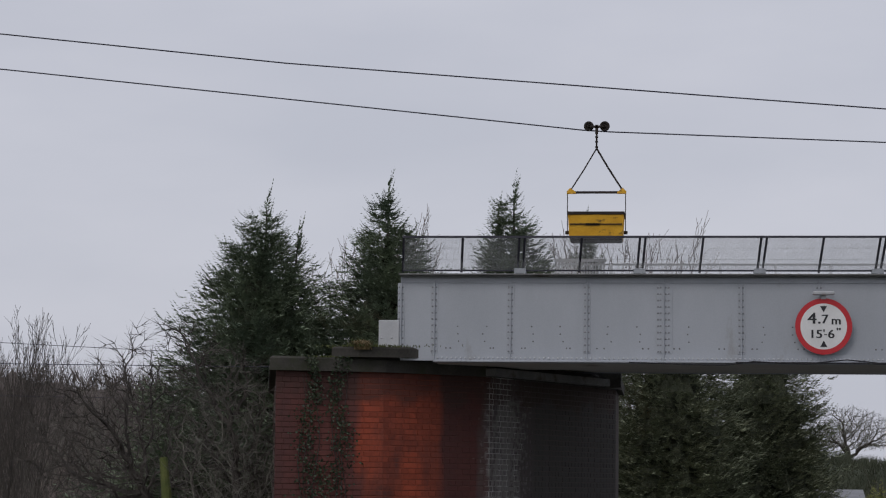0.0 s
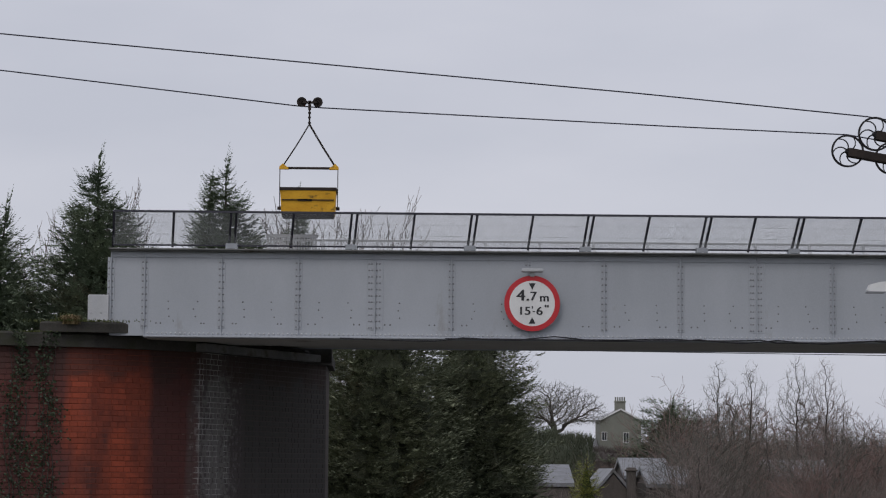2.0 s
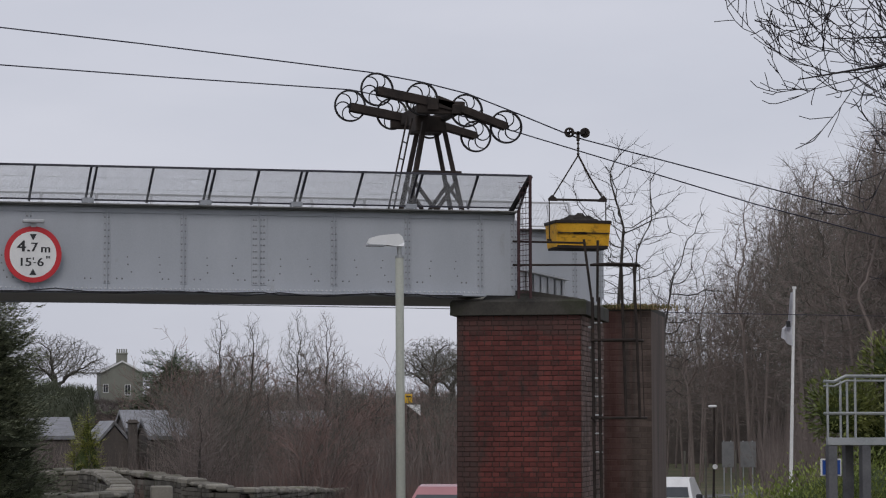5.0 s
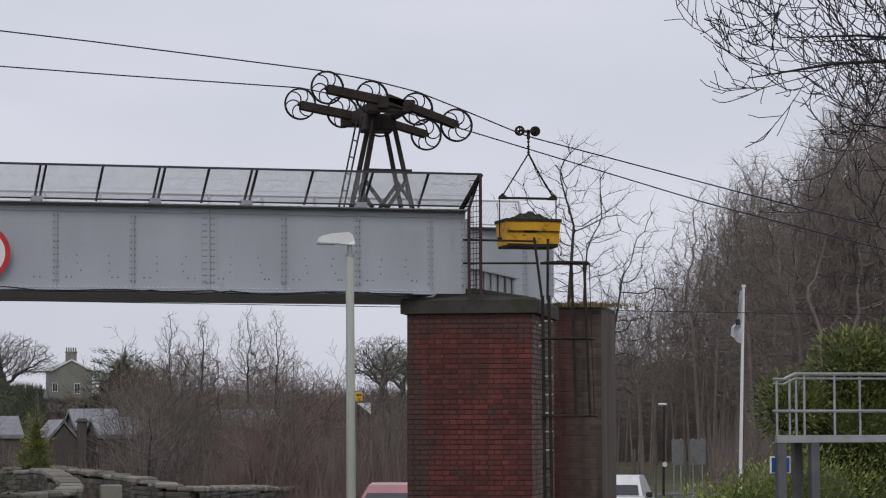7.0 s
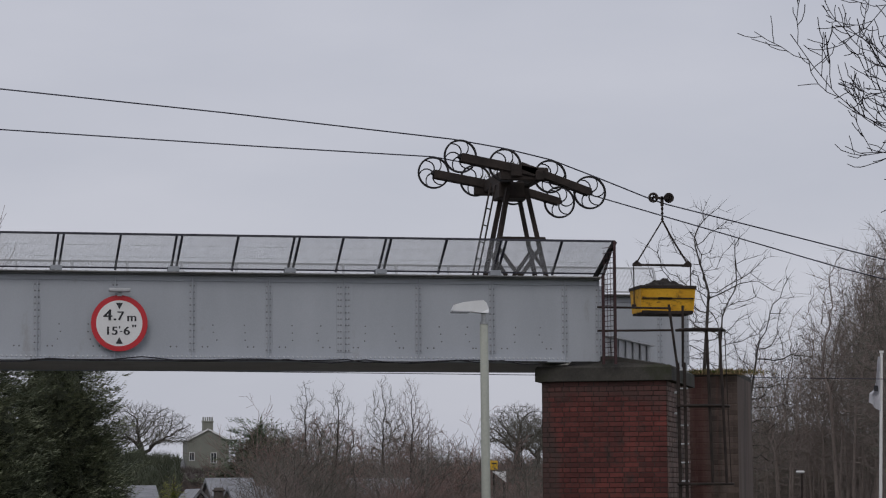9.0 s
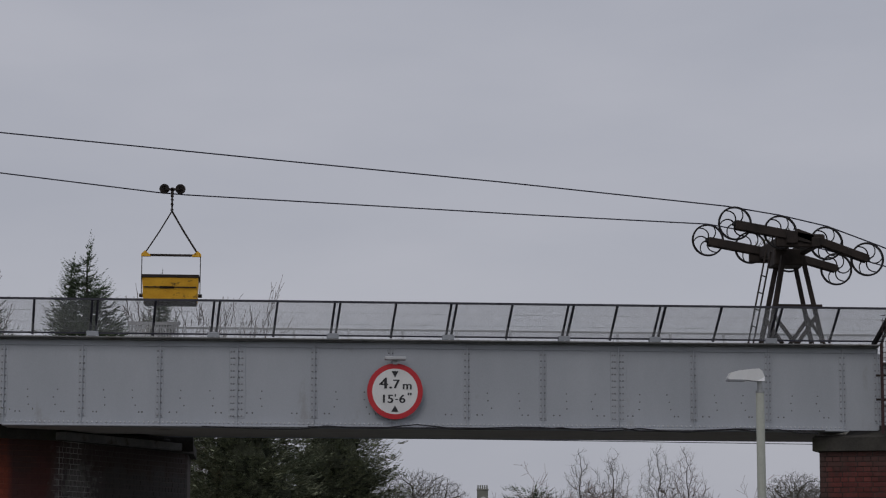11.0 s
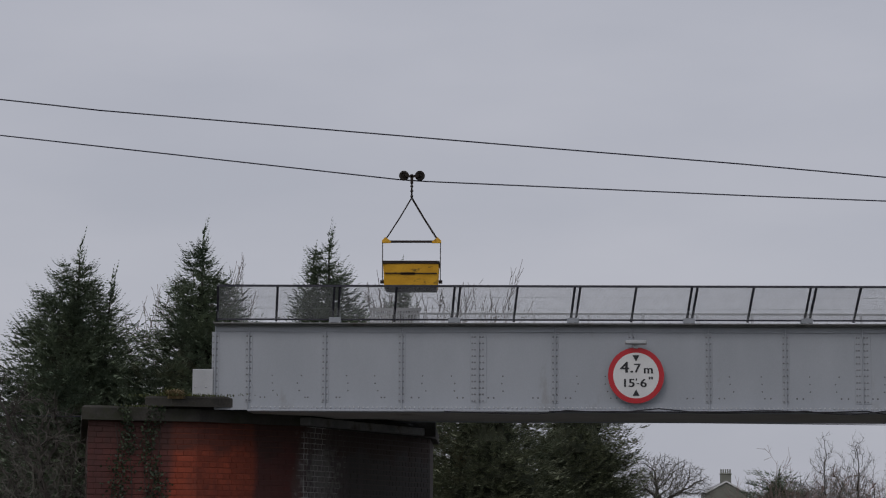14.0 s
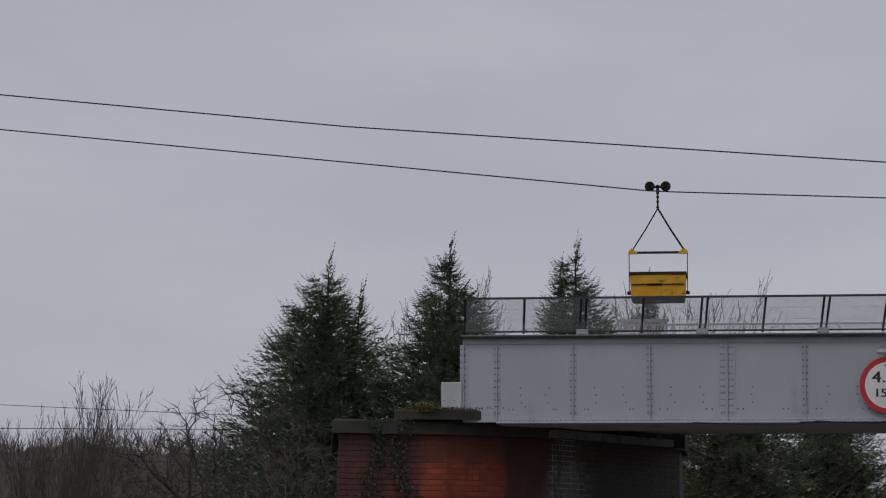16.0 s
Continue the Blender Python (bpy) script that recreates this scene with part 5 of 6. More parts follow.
# shrubs: several stems from one foot
SHRUB = dict(last=1, levels=3, kids=(7, 5, 4), first=0.12, angle=(20, 55), ratio=(0.45, 0.7), lift=0.06, bend=0.08, tip=0.005, split=0.02)
s1 = bare_tree(8.6, 67, 4.3, 0.030, 51, "leafless many-stemmed shrub in rough ground", dict(SHRUB, tip=0.0034), TWIG, 4, "shrubs in rough ground", z=0, bark=TWIG, name="bare_shrub")
s2 = bare_tree(12.3, 69, 4.6, 0.032, 52, "leafless many-stemmed shrub in rough ground", dict(SHRUB, tip=0.0034), TWIG_RED, 5, "shrubs in rough ground", z=0, bark=TWIG, name="bare_shrub")
s3 = bare_tree(10.4, 72, 4.9, 0.030, 53, "leafless many-stemmed shrub in rough ground", dict(SHRUB, tip=0.0034), TWIG_GREY, 4, "shrubs in rough ground", z=0, bark=TWIG, name="bare_shrub")
for i in range(32):
    y = rng.uniform(69, 104)
    x = y * rng.uniform(0.115, 0.262)
    k = rng.uniform(0.7, 1.15)
    copy_thing((s1, s2, s2, s3)[i % 4], Matrix.Translation((x, y, 0)) @ Matrix.Rotation(rng.uniform(0, 6), 4, "Z") @ Matrix.Scale(k, 4))

for i in range(18):
    y = rng.uniform(92, 118)
    x = y * (0.115 + 0.15 * (i + rng.random()) / 18)
    copy_thing((s2, s1, t2, s3, s2, t1)[i % 6], Matrix.Translation((x, y, 0)) @ Matrix.Rotation(rng.uniform(0, 6), 4, "Z") @ Matrix.Scale(rng.uniform(1.15, 1.6) if i % 6 not in (2, 5) else rng.uniform(0.6, 0.85), 4))

# thicket beside the abutment: hawthorns with long arching limbs
g = random.Random(61)
cloud = dome_cloud(g, 640, (-0.35, 0, 3.4), (1.85, 1.1, 2.15), -0.1, 0.55) + dome_cloud(g, 380, (-1.5, -0.3, 3.7), (1.05, 0.8, 1.15), -0.8, 0.3)
colony_tree(-6.75, 33.6, "tangled leafless hawthorn with crooked arching limbs beside the abutment", [[(0.1, 0, -0.2), (0, 0, 1.6), (-0.3, 0, 2.5)], [(0.3, 0.2, -0.2), (0.45, 0.2, 2.6)]],
            cloud, 0.12, 0.14, 0.0068, 0.24, 4, 62, "hawthorn thicket", "hawthorn", BARK, BARK, 0.40, 2.1)
cloud = dome_cloud(g, 700, (0, 0, 3.2), (0.95, 0.9, 1.7), -0.6, 0.25)
colony_tree(-5.95, 32.4, "dense twiggy hawthorn against the brickwork", [[(0, 0, -0.2), (0.1, 0, 2.0)], [(0.2, 0, -0.2), (0.3, 0.1, 2.2)]],
            cloud, 0.12, 0.14, 0.0042, 0.20, 4, 63, "hawthorn thicket", "hawthorn", BARK, TWIG_GREY, 0.30, 2.3)
cloud = dome_cloud(g, 420, (0, 0, 2.9), (1.7, 1.2, 1.7), -0.3, 0.4)
colony_tree(-7.3, 37.0, "leafless hawthorn at the back of the thicket", [[(0, 0, -0.2), (0.1, 0, 2.2)]], cloud, 0.15, 0.18, 0.0050, 0.25, 4, 64, "hawthorn thicket", "hawthorn", BARK, BARK, 0.32, 2.2)
cloud = dome_cloud(g, 300, (0, 0, 3.0), (0.8, 0.8, 1.2), -1, 0.2)
colony_tree(-12.6, 50.0, "small thin leafless tree in the field", [[(0, 0, -0.2), (0.1, 0, 2.6)]], cloud, 0.17, 0.2, 0.006, 0.24, 2, 65, "hawthorn thicket", "bare_tree", BARK, TWIG, 0.22, 2.2)
f = Form()
f.tube([(-6.80, 32.4, -0.1), (-6.84, 32.4, 2.2), (-6.90, 32.4, 3.1), (-6.95, 32.4, 3.58)], 0.10, 0.055, 10)
single("mossy_stump", f, MOSS, "leaning broken trunk covered in green moss", "tree stump")
# woodland to the right: tall poles close together, taller away from the road
ws = []
for i in range(3):
    g = random.Random(80 + i)
    hh, w = 12.0, 2.1
    cloud = dome_cloud(g, 620, (0, 0, hh * 0.58), (w, w, hh * 0.40), -1, 0.2, 0.35)
    stems = [[(-0.2, 0, -0.2), (-0.5, 0, hh * 0.45), (-0.7, 0.2, hh * 0.55)], [(0.2, 0, -0.2), (0.5, 0.2, hh * 0.5), (0.8, 0, hh * 0.58)]]
    ws.append(colony_tree(31.0 + 2.2 * i, 72 + 4 * i, "tall leafless woodland tree with dense brown twigs", stems, cloud, 0.32, 0.36, 0.0100, 0.8, 3, 80 + i,
                          "woodland by the road", "woodland_tree", TWIG, (TWIG, TWIG_GREY, TWIG)[i], 0.20, 2.3, 0.10))


def canopy(a):
    """The wood's height at 70 m, by its bearing."""
    steps = ((0.30, 7.5), (0.34, 8.5), (0.36, 9.4), (0.39, 11.7), (0.417, 12.0), (0.43, 13.4), (0.445, 14.6), (0.7, 16.0))
    for (a0, h0), (a1, h1) in zip(steps[:-1], steps[1:]):
        if a <= a1:
            return h0 + (h1 - h0) * max(0, a - a0) / (a1 - a0)
    return 16.0


for i in range(86):
    y = rng.uniform(58, 150)
    a = rng.uniform(0.412 if y < 100 else 0.372, 0.50)
    x = y * a
    if abs(road_offset(x, y)) < 6:
        continue
    k = (3.12 + (canopy(a) - 3.12) * y / 70) / 12 * rng.uniform(0.8, 1.03)
    copy_thing(ws[i % 3], Matrix.Translation((x, y, 0)) @ Matrix.Rotation(rng.uniform(0, 6), 4, "Z") @ Matrix.Diagonal((min(k, 1.3), min(k, 1.3), k, 1)))
for i in range(16):
    y = rng.uniform(112, 150)
    a = 0.325 + 0.065 * (i + rng.random()) / 16
    k = (3.12 + (canopy(a) - 3.12) * y / 70) / 12 * rng.uniform(0.75, 0.95)
    copy_thing(ws[i % 3], Matrix.Translation((y * a, y, 0)) @ Matrix.Rotation(rng.uniform(0, 6), 4, "Z") @ Matrix.Diagonal((min(k, 1.3), min(k, 1.3), k, 1)))
# woodland to the left, farther off
for i in range(26):
    y = rng.uniform(64, 112)
    x = y * rng.uniform(-0.34, -0.15)
    k = (3.12 + 4.6 * y / 80) / 12 * rng.uniform(0.75, 1.08)
    copy_thing((s3, s1, ws[1], s3)[i % 4], Matrix.Translation((x, y, 0)) @ Matrix.Rotation(rng.uniform(0, 6), 4, "Z") @ Matrix.Scale(k if i % 4 == 2 else k * 2.3, 4))
for i, (x, y, h) in enumerate(((-16.5, 60, 7.8), (-17.1, 61, 7.4), (-18.2, 62, 7.0))):
    bare_tree(x, y, h, 0.03, 70 + i, "slim upright leafless birch in the field", SAP, BARK, 2, "birches in the field", name="birch", bark=BARK)

# big tree by the viewpoint, its limbs hanging into view
OVER = dict(thin=0.5, taper=0.12, levels=4, kids=(9, 9, 6, 4), first=0.15, last=3, angle=(30, 66), ratio=(0.36, 0.56), lift=0.22, rise=-0.06, bend=0.075, tip=0.0052, split=0.014)
rng2 = random.Random(9)
form, fine = Form(), Form()
TX, TY = 12.9, 21.0
form.tube([(0, 0, -0.1), (0.05, 0, 3), (-0.05, 0.1, 6.2), (0.1, 0, 10.5)], 0.30, 0.12, 12)
BOUGHS = ((5.2, (-4.4, 0.3, 1.6), 0.075), (5.6, (-3.9, 1.0, 1.35), 0.06), (6.2, (-4.6, 0.8, 0.9), 0.07), (4.4, (-3.7, 0.8, 0.15), 0.06), (3.9, (-3.2, 0.5, 0.6), 0.05),
          (6.9, (-3.6, 0.5, 2.0), 0.06), (7.2, (-4.5, 0.2, 0.6), 0.055), (6.5, (-4.0, 0.6, 1.5), 0.06), 
          (6.6, (-3.9, 0.9, 0.7), 0.05), (4.8, (-3.0, 0.2, 1.3), 0.045), (7.8, (-4.3, 0.4, 0.1), 0.055), (8.2, (-4.5, 0.7, -0.3), 0.06), (7.6, (-4.1, 1.0, 0.2), 0.05))
for z, tip, r in BOUGHS:
    d = Vector((tip[0], tip[1], tip[2] * 0.75 + 0.45))
    grow(form, fine, Vector((0, 0, z)), d, d.length * (0.90 if z > 6 else 0.72), r * 0.75, 1, rng2, dict(OVER, levels=4))
over = thing("overhanging_tree", "large leafless tree with limbs hanging over the verge", "tree", at=(TX, TY, height(TX, TY)))
part("trunk", form, BARK_NEAR, over, smooth=True)
part("crown", fine, BARK_NEAR, over, "fine bare twigs with upturned tips")


# scrub, dead bracken and undergrowth: too many stems to count
def scrub(name, label, count, place, h, r, material, seed, lean=0.35):
    rng = random.Random(seed)
    f = Form()
    for k in range(count):
        x, y = place(rng)
        z = height(x, y) - 0.05
        hh = h * rng.uniform(0.45, 1.1) * (0.75 + 0.5 * noise.noise((x * 0.35, y * 0.2, seed)))
        a, l = rng.uniform(0, 6.28), rng.uniform(0, lean)
        p = Vector((x, y, z))
        m = p + Vector((math.cos(a) * l * hh * 0.4, math.sin(a) * l * hh * 0.4, hh * 0.6))
        q = p + Vector((math.cos(a) * l * hh, math.sin(a) * l * hh, hh))
        b = rng.uniform(0, 6.28)
        e1, e2 = Vector((math.cos(b), math.sin(b), 0)) * r, Vector((math.cos(b + 2.1), math.sin(b + 2.1), 0)) * r
        e3 = -(e1 + e2)
        v = [p + e1, p + e2, p + e3, m + e1 * .7, m + e2 * .7, m + e3 * .7, q]
        f.add([tuple(w) for w in v], [(0, 1, 4, 3), (1, 2, 5, 4), (2, 0, 3, 5), (3, 4, 6), (4, 5, 6), (5, 3, 6)])
        if rng.random() < 0.6:
            c = p.lerp(q, rng.uniform(0.4, 0.8))
            o = c + Vector((rng.uniform(-.4, .4), rng.uniform(-.4, .4), rng.uniform(0.1, 0.5))) * hh * 0.5
            f.add([tuple(c + e1 * .6), tuple(c + e2 * .6), tuple(c + e3 * .6), tuple(o)], [(0, 1, 3), (1, 2, 3), (2, 0, 3)])
    return single(name, f, material, label, "scrub", kind="stuff")


scrub("scrub", "reddish-brown leafless scrub in rough ground", 14000, lambda g: (lambda y: (y * g.uniform(0.075, 0.27), y))(g.uniform(66, 72)), 2.3, 0.010, TWIG_RED, 1)
scrub("scrub", "brown leafless undergrowth behind the scrub", 10000, lambda g: (lambda y: (y * g.uniform(0.06, 0.27), y))(g.uniform(68, 104)), 3.6, 0.014, TWIG, 2)
scrub("scrub", "grey-brown undergrowth at the foot of the woodland", 12000, lambda g: (lambda y: (y * g.uniform(0.38, 0.60) + (2 if y > 90 else 0), y))(g.uniform(58, 125)), 4.2, 0.014, TWIG, 3)
scrub("scrub", "brown undergrowth below the woodland left of the abutment", 14000, lambda g: (lambda y: (y * g.uniform(-0.34, -0.13), y))(g.uniform(46, 105)), 2.9, 0.010, TWIG_GREY, 4, 1.1)
scrub("scrub", "tangled bramble stems in front of the abutment", 3500, lambda g: (g.uniform(-7.6, -5.5), g.uniform(31.6, 38)), 2.9, 0.005, TWIG_GREY, 5, 0.9)

# far woods on the skyline: ridges of bare crowns
def far_wood(y, x0, x1, h, seed, material, label, n, fan=0.24):
    """A belt of distant crowns: a bumpy bank with fans of bare twigs standing out of it."""
    rng = random.Random(seed)
    f = Form()

    def top(x, row):
        return h * (0.62 + 0.22 * noise.noise((x * 0.045, seed, row)) + 0.12 * noise.noise((x * 0.21, seed, row)) + 0.06 * noise.noise((x * 0.9, seed, row)))

    steps = int((x1 - x0) / 0.6)
    for row in range(3):
        vs, fs = [], []
        for i in range(steps + 1):
            x, yy = x0 + (x1 - x0) * i / steps, y + row * 4
            g, tp = height(x, yy) - 0.3, top(x, row)
            vs += [(x, yy, g), (x, yy - 1.2 + 0.8 * noise.noise((x * 0.8, seed, 7)), g + tp * 0.5), (x, yy, g + tp * 0.74), (x, yy + 0.8, g + tp * 0.8), (x, yy + 2.5, g)]
        for i in range(steps):
            for k in range(4):
                fs.append((i * 5 + k, i * 5 + 5 + k, i * 5 + 6 + k, i * 5 + 1 + k))
        f.add(vs, fs)
    w = 0.006 + 0.00009 * y
    for k in range(n):
        x, yy = rng.uniform(x0, x1), y + rng.uniform(-2, 9)
        tp = top(x, 0)
        p = Vector((x, yy, height(x, yy) + tp * rng.uniform(0.3, 0.8)))
        for m in range(5):
            q = p + Vector((rng.uniform(-.5, .5), rng.uniform(-.5, .5), rng.uniform(0.4, 1.0))) * h * fan
            f.add([(p.x - w, p.y, p.z), (p.x + w, p.y, p.z), (p.x, p.y + w, p.z), tuple(q)], [(0, 1, 3), (1, 2, 3), (2, 0, 3)])
    return single("far_wood", f, material, label, "far woods", kind="stuff")


FARW = mat("far_winter_wood", (0.082, 0.070, 0.066), (0.135, 0.115, 0.106), 0.95, 0, 0.25, 2.0, 0.6, bump_dist=0.4)
far_wood(175, 21, 62, 7.4, 1, FARW, "brown winter woods beyond the sheds", 3500)
far_wood(455, -10, 150, 9.6, 2, FARW, "grey-brown woods on the far rise", 4000)
far_wood(116, -54, -17, 15.0, 3, FARW, "brown winter woods left of the bridge", 6000, 0.10)
far_wood(158, 46, 125, 13.0, 4, FARW, "dark winter woodland edge beside the road", 6000, 0.12)
far_wood(420, 16, 52, 8.2, 6, FARW, "winter bushes on the rise before the far house", 2500, 0.16)
HEDGE_DARK = mat("dark_evergreen_hedge", (0.05, 0.06, 0.04), (0.09, 0.10, 0.066), 0.9, 0, 0.6, 5, 0.6, bump_dist=0.2)
far_wood(150, 7, 13.0, 9.0, 5, HEDGE_DARK, "dark evergreen hedge below the oak", 3500, 0.08)


# laurel hedge by the platform
def leaf_mass(name, label, blobs, count, size, material, seed, at=(0, 0, 0)):
    rng = random.Random(seed)
    t = thing(name, label, "hedge")
    f = Form()
    total = sum(b[3] for b in blobs)
    core = Form()
    for cx, cy, cz, r in blobs:
        n1, n2 = 8, 10
        vs = []
        for j in range(n1):
            th = math.pi * (j + 0.5) / n1
            for i in range(n2):
                a = 6.2832 * i / n2
                rr = r * 0.68 * (1 + 0.2 * noise.noise((cx + math.cos(a) * 2, cy + math.sin(a) * 2, cz + j)))
                vs.append((cx + rr * math.sin(th) * math.cos(a), cy + rr * math.sin(th) * math.sin(a), cz + rr * math.cos(th)))
        core.add(vs, [(j * n2 + i, (j + 1) * n2 + i, (j + 1) * n2 + (i + 1) % n2, j * n2 + (i + 1) % n2) for j in range(n1 - 1) for i in range(n2)]
                 + [tuple(range(n2)), tuple(range(n1 * n2 - 1, (n1 - 1) * n2 - 1, -1))])
        for k in range(int(count * r / total)):
            d = Vector((rng.gauss(0, 1), rng.gauss(0, 1) - 0.4, rng.gauss(0, 1))).normalized()
            p = Vector((cx, cy, cz)) + d * r * rng.uniform(0.68, 1.12) * (1 + 0.2 * noise.noise((cx + d.x * 3, cy + d.y * 3, cz + d.z * 3)))
            ax = (d + Vector((rng.uniform(-.7, .7), rng.uniform(-.7, .7), rng.uniform(-.2, .9)))).normalized()
            s = ax.cross(Vector((rng.uniform(-1, 1), rng.uniform(-1, 1), rng.uniform(-1, 1)))).normalized()
            u = ax.cross(s)
            L = size * rng.uniform(0.6, 1.2)
            v = [p, p + ax * L * 0.5 + s * L * 0.2 + u * L * 0.05, p + ax * L - u * L * 0.08, p + ax * L * 0.5 - s * L * 0.2 + u * L * 0.05]
            f.add([tuple(w) for w in v], [(0, 1, 2), (0, 2, 3)])
    # Blobs behind the leaves carry the hedge's inner shade in their colour.
    part("shaded_core", core, LAUREL_CORE, t)
    part("leaves", f, material, t, kind="stuff")
    return t


blobs = []
for i in range(26):
    x = 11.9 + i * 0.16
    blobs.append((x + rng.uniform(-.1, .1), 27.5 + rng.uniform(-.5, .5), 0.75 + 1.1 * (i % 3) + rng.uniform(-.1, .1), 0.75))
for x, z, r in ((11.45, 3.30, 0.42), (12.2, 3.80, 0.45), (12.7, 3.75, 0.55), (13.3, 3.7, 0.6), (14.0, 3.6, 0.7)):
    blobs.append((x, 27.5, z, r))
leaf_mass("laurel_hedge", "tall glossy yellow-green laurel hedge behind the platform", blobs, 80000, 0.085, LAUREL, 3)
blobs = [(9.85 + 0.22 * i, 26.4 - 0.06 * i, 1.68 + 0.07 * i + 0.05 * math.sin(i * 2), 0.64 + 0.02 * i) for i in range(7)] + [(9.85 + 0.3 * i, 26.3, 0.7, 0.7) for i in range(5)]
leaf_mass("clipped_hedge", "low rounded bright green hedge by the road", blobs, 20000, 0.06, LAUREL_PALE, 4)


# ivy on the abutment
iv = thing("ivy", "ivy creeping over the abutment bricks and coping", "ivy")
f = Form()
rngi = random.Random(12)
p0, p1 = Vector((-5.28, 31.62, 0)), Vector((-3.9, 32.12, 0))
dd = (p1 - p0).normalized()
oo = Vector((dd.y, -dd.x, 0))
for k in range(1500):
    col = rngi.choice((0.40, 0.46, 0.52, 0.80, 0.86, 0.90))
    z = rngi.uniform(2.6, 4.95)
    s = col + 0.07 * math.sin(z * 5 + col * 9) + rngi.gauss(0, 0.035 + 0.05 * (z < 4.3) + 0.04 * (z < 3.6))
    hang = 0.12 if z > 4.72 else 0.03
    p = p0 + dd * s + oo * (hang + rngi.uniform(0, 0.03)) + Vector((0, 0, z))
    L = rngi.uniform(0.018, 0.04)
    a = rngi.uniform(0, 6.28)
    t1_, t2_ = dd * math.cos(a) + Vector((0, 0, math.sin(a))), -dd * math.sin(a) + Vector((0, 0, math.cos(a)))
    v = [p - t1_ * L * 0.5, p + t2_ * L * 0.5 + oo * 0.015, p + t1_ * L * 0.55 + oo * 0.02, p - t2_ * L * 0.5 + oo * 0.015]
    f.add([tuple(w) for w in v], [(0, 1, 2), (0, 2, 3)])
part("leaves", f, IVY, iv, kind="stuff")
f = Form()
for s in (0.35, 0.42, 0.55, 0.80, 0.86, 0.92):
    f.tube([tuple(p0 + dd * (s + 0.05 * math.sin(z * 4 + s * 9)) + oo * 0.02 + Vector((0, 0, z))) for z in [2.0 + 0.3 * i for i in range(10)]], 0.008, 0.003, 4)
part("stem", f, BARK, iv)


def tuft(name, label, x, y, z, n, h, spread, material, seed):
    rng = random.Random(seed)
    f = Form()
    for k in range(n):
        a, l = rng.uniform(0, 6.28), rng.uniform(0.2, 1.5)
        bx, by = x + rng.gauss(0, spread * 0.4), y + rng.gauss(0, spread * 0.25)
        hh = h * rng.uniform(0.5, 1.1)
        q = Vector((bx + math.cos(a) * l * hh, by + math.sin(a) * l * hh, z + hh * (1 - 0.4 * l)))
        m = Vector((bx + math.cos(a) * l * hh * 0.4, by + math.sin(a) * l * hh * 0.4, z + hh * 0.75))
        w = Vector((-math.sin(a), math.cos(a), 0)) * 0.005
        f.add([tuple(Vector((bx, by, z)) - w), tuple(Vector((bx, by, z)) + w), tuple(m + w), tuple(m - w), tuple(q)], [(0, 1, 2, 3), (3, 2, 4)])
    return single(name, f, material, label, "grass tuft", kind="stuff")


tuft("grass_tuft", "dry straw-coloured grass tuft on the coping", -4.15, 31.79, 5.03, 320, 0.15, 0.10, DRY, 1)
tuft("grass_tuft", "green grass tuft on the bed stone", -4.25, 31.9, 5.05, 60, 0.17, 0.08, MOSS, 2)
tuft("grass_tuft", "dry weeds hanging on the rear pier top", 11.25, 35.05, 4.88, 500, 0.11, 0.75, DRY, 3)
tuft("grass_tuft", "green weeds on the rear pier top", 11.1, 35.15, 4.90, 800, 0.055, 0.9, MOSS, 4)
tuft("moss_cushion", "green moss along the worn bed stone edge", -4.0, 31.93, 5.065, 700, 0.035, 0.8, MOSS, 5)
tuft("moss_cushion", "moss and dead grass on the abutment coping", -4.75, 31.85, 4.92, 400, 0.03, 0.45, MOSS, 6)

# ---- buildings and walls in the distance ----
RENDER = mat("grey_roughcast", (0.19, 0.195, 0.168), (0.24, 0.245, 0.212), 0.95, 0, 0.5, 8, 0.3)
SLATE = mat("wet_slate_roof", (0.13, 0.132, 0.145), (0.235, 0.24, 0.255), 0.45, 0, 2.5, 14, 0.4, (0.09, 0.088, 0.08), 0.5, 2.0)
SHED = mat("grey_brown_stone_wall", (0.065, 0.056, 0.052), (0.115, 0.10, 0.09), 0.95, 0, 1.0, 12, 0.5)
GLASS = mat("dark_window_glass", (0.03, 0.035, 0.04), (0.05, 0.055, 0.06), 0.15, 0, 1, 5, 0)


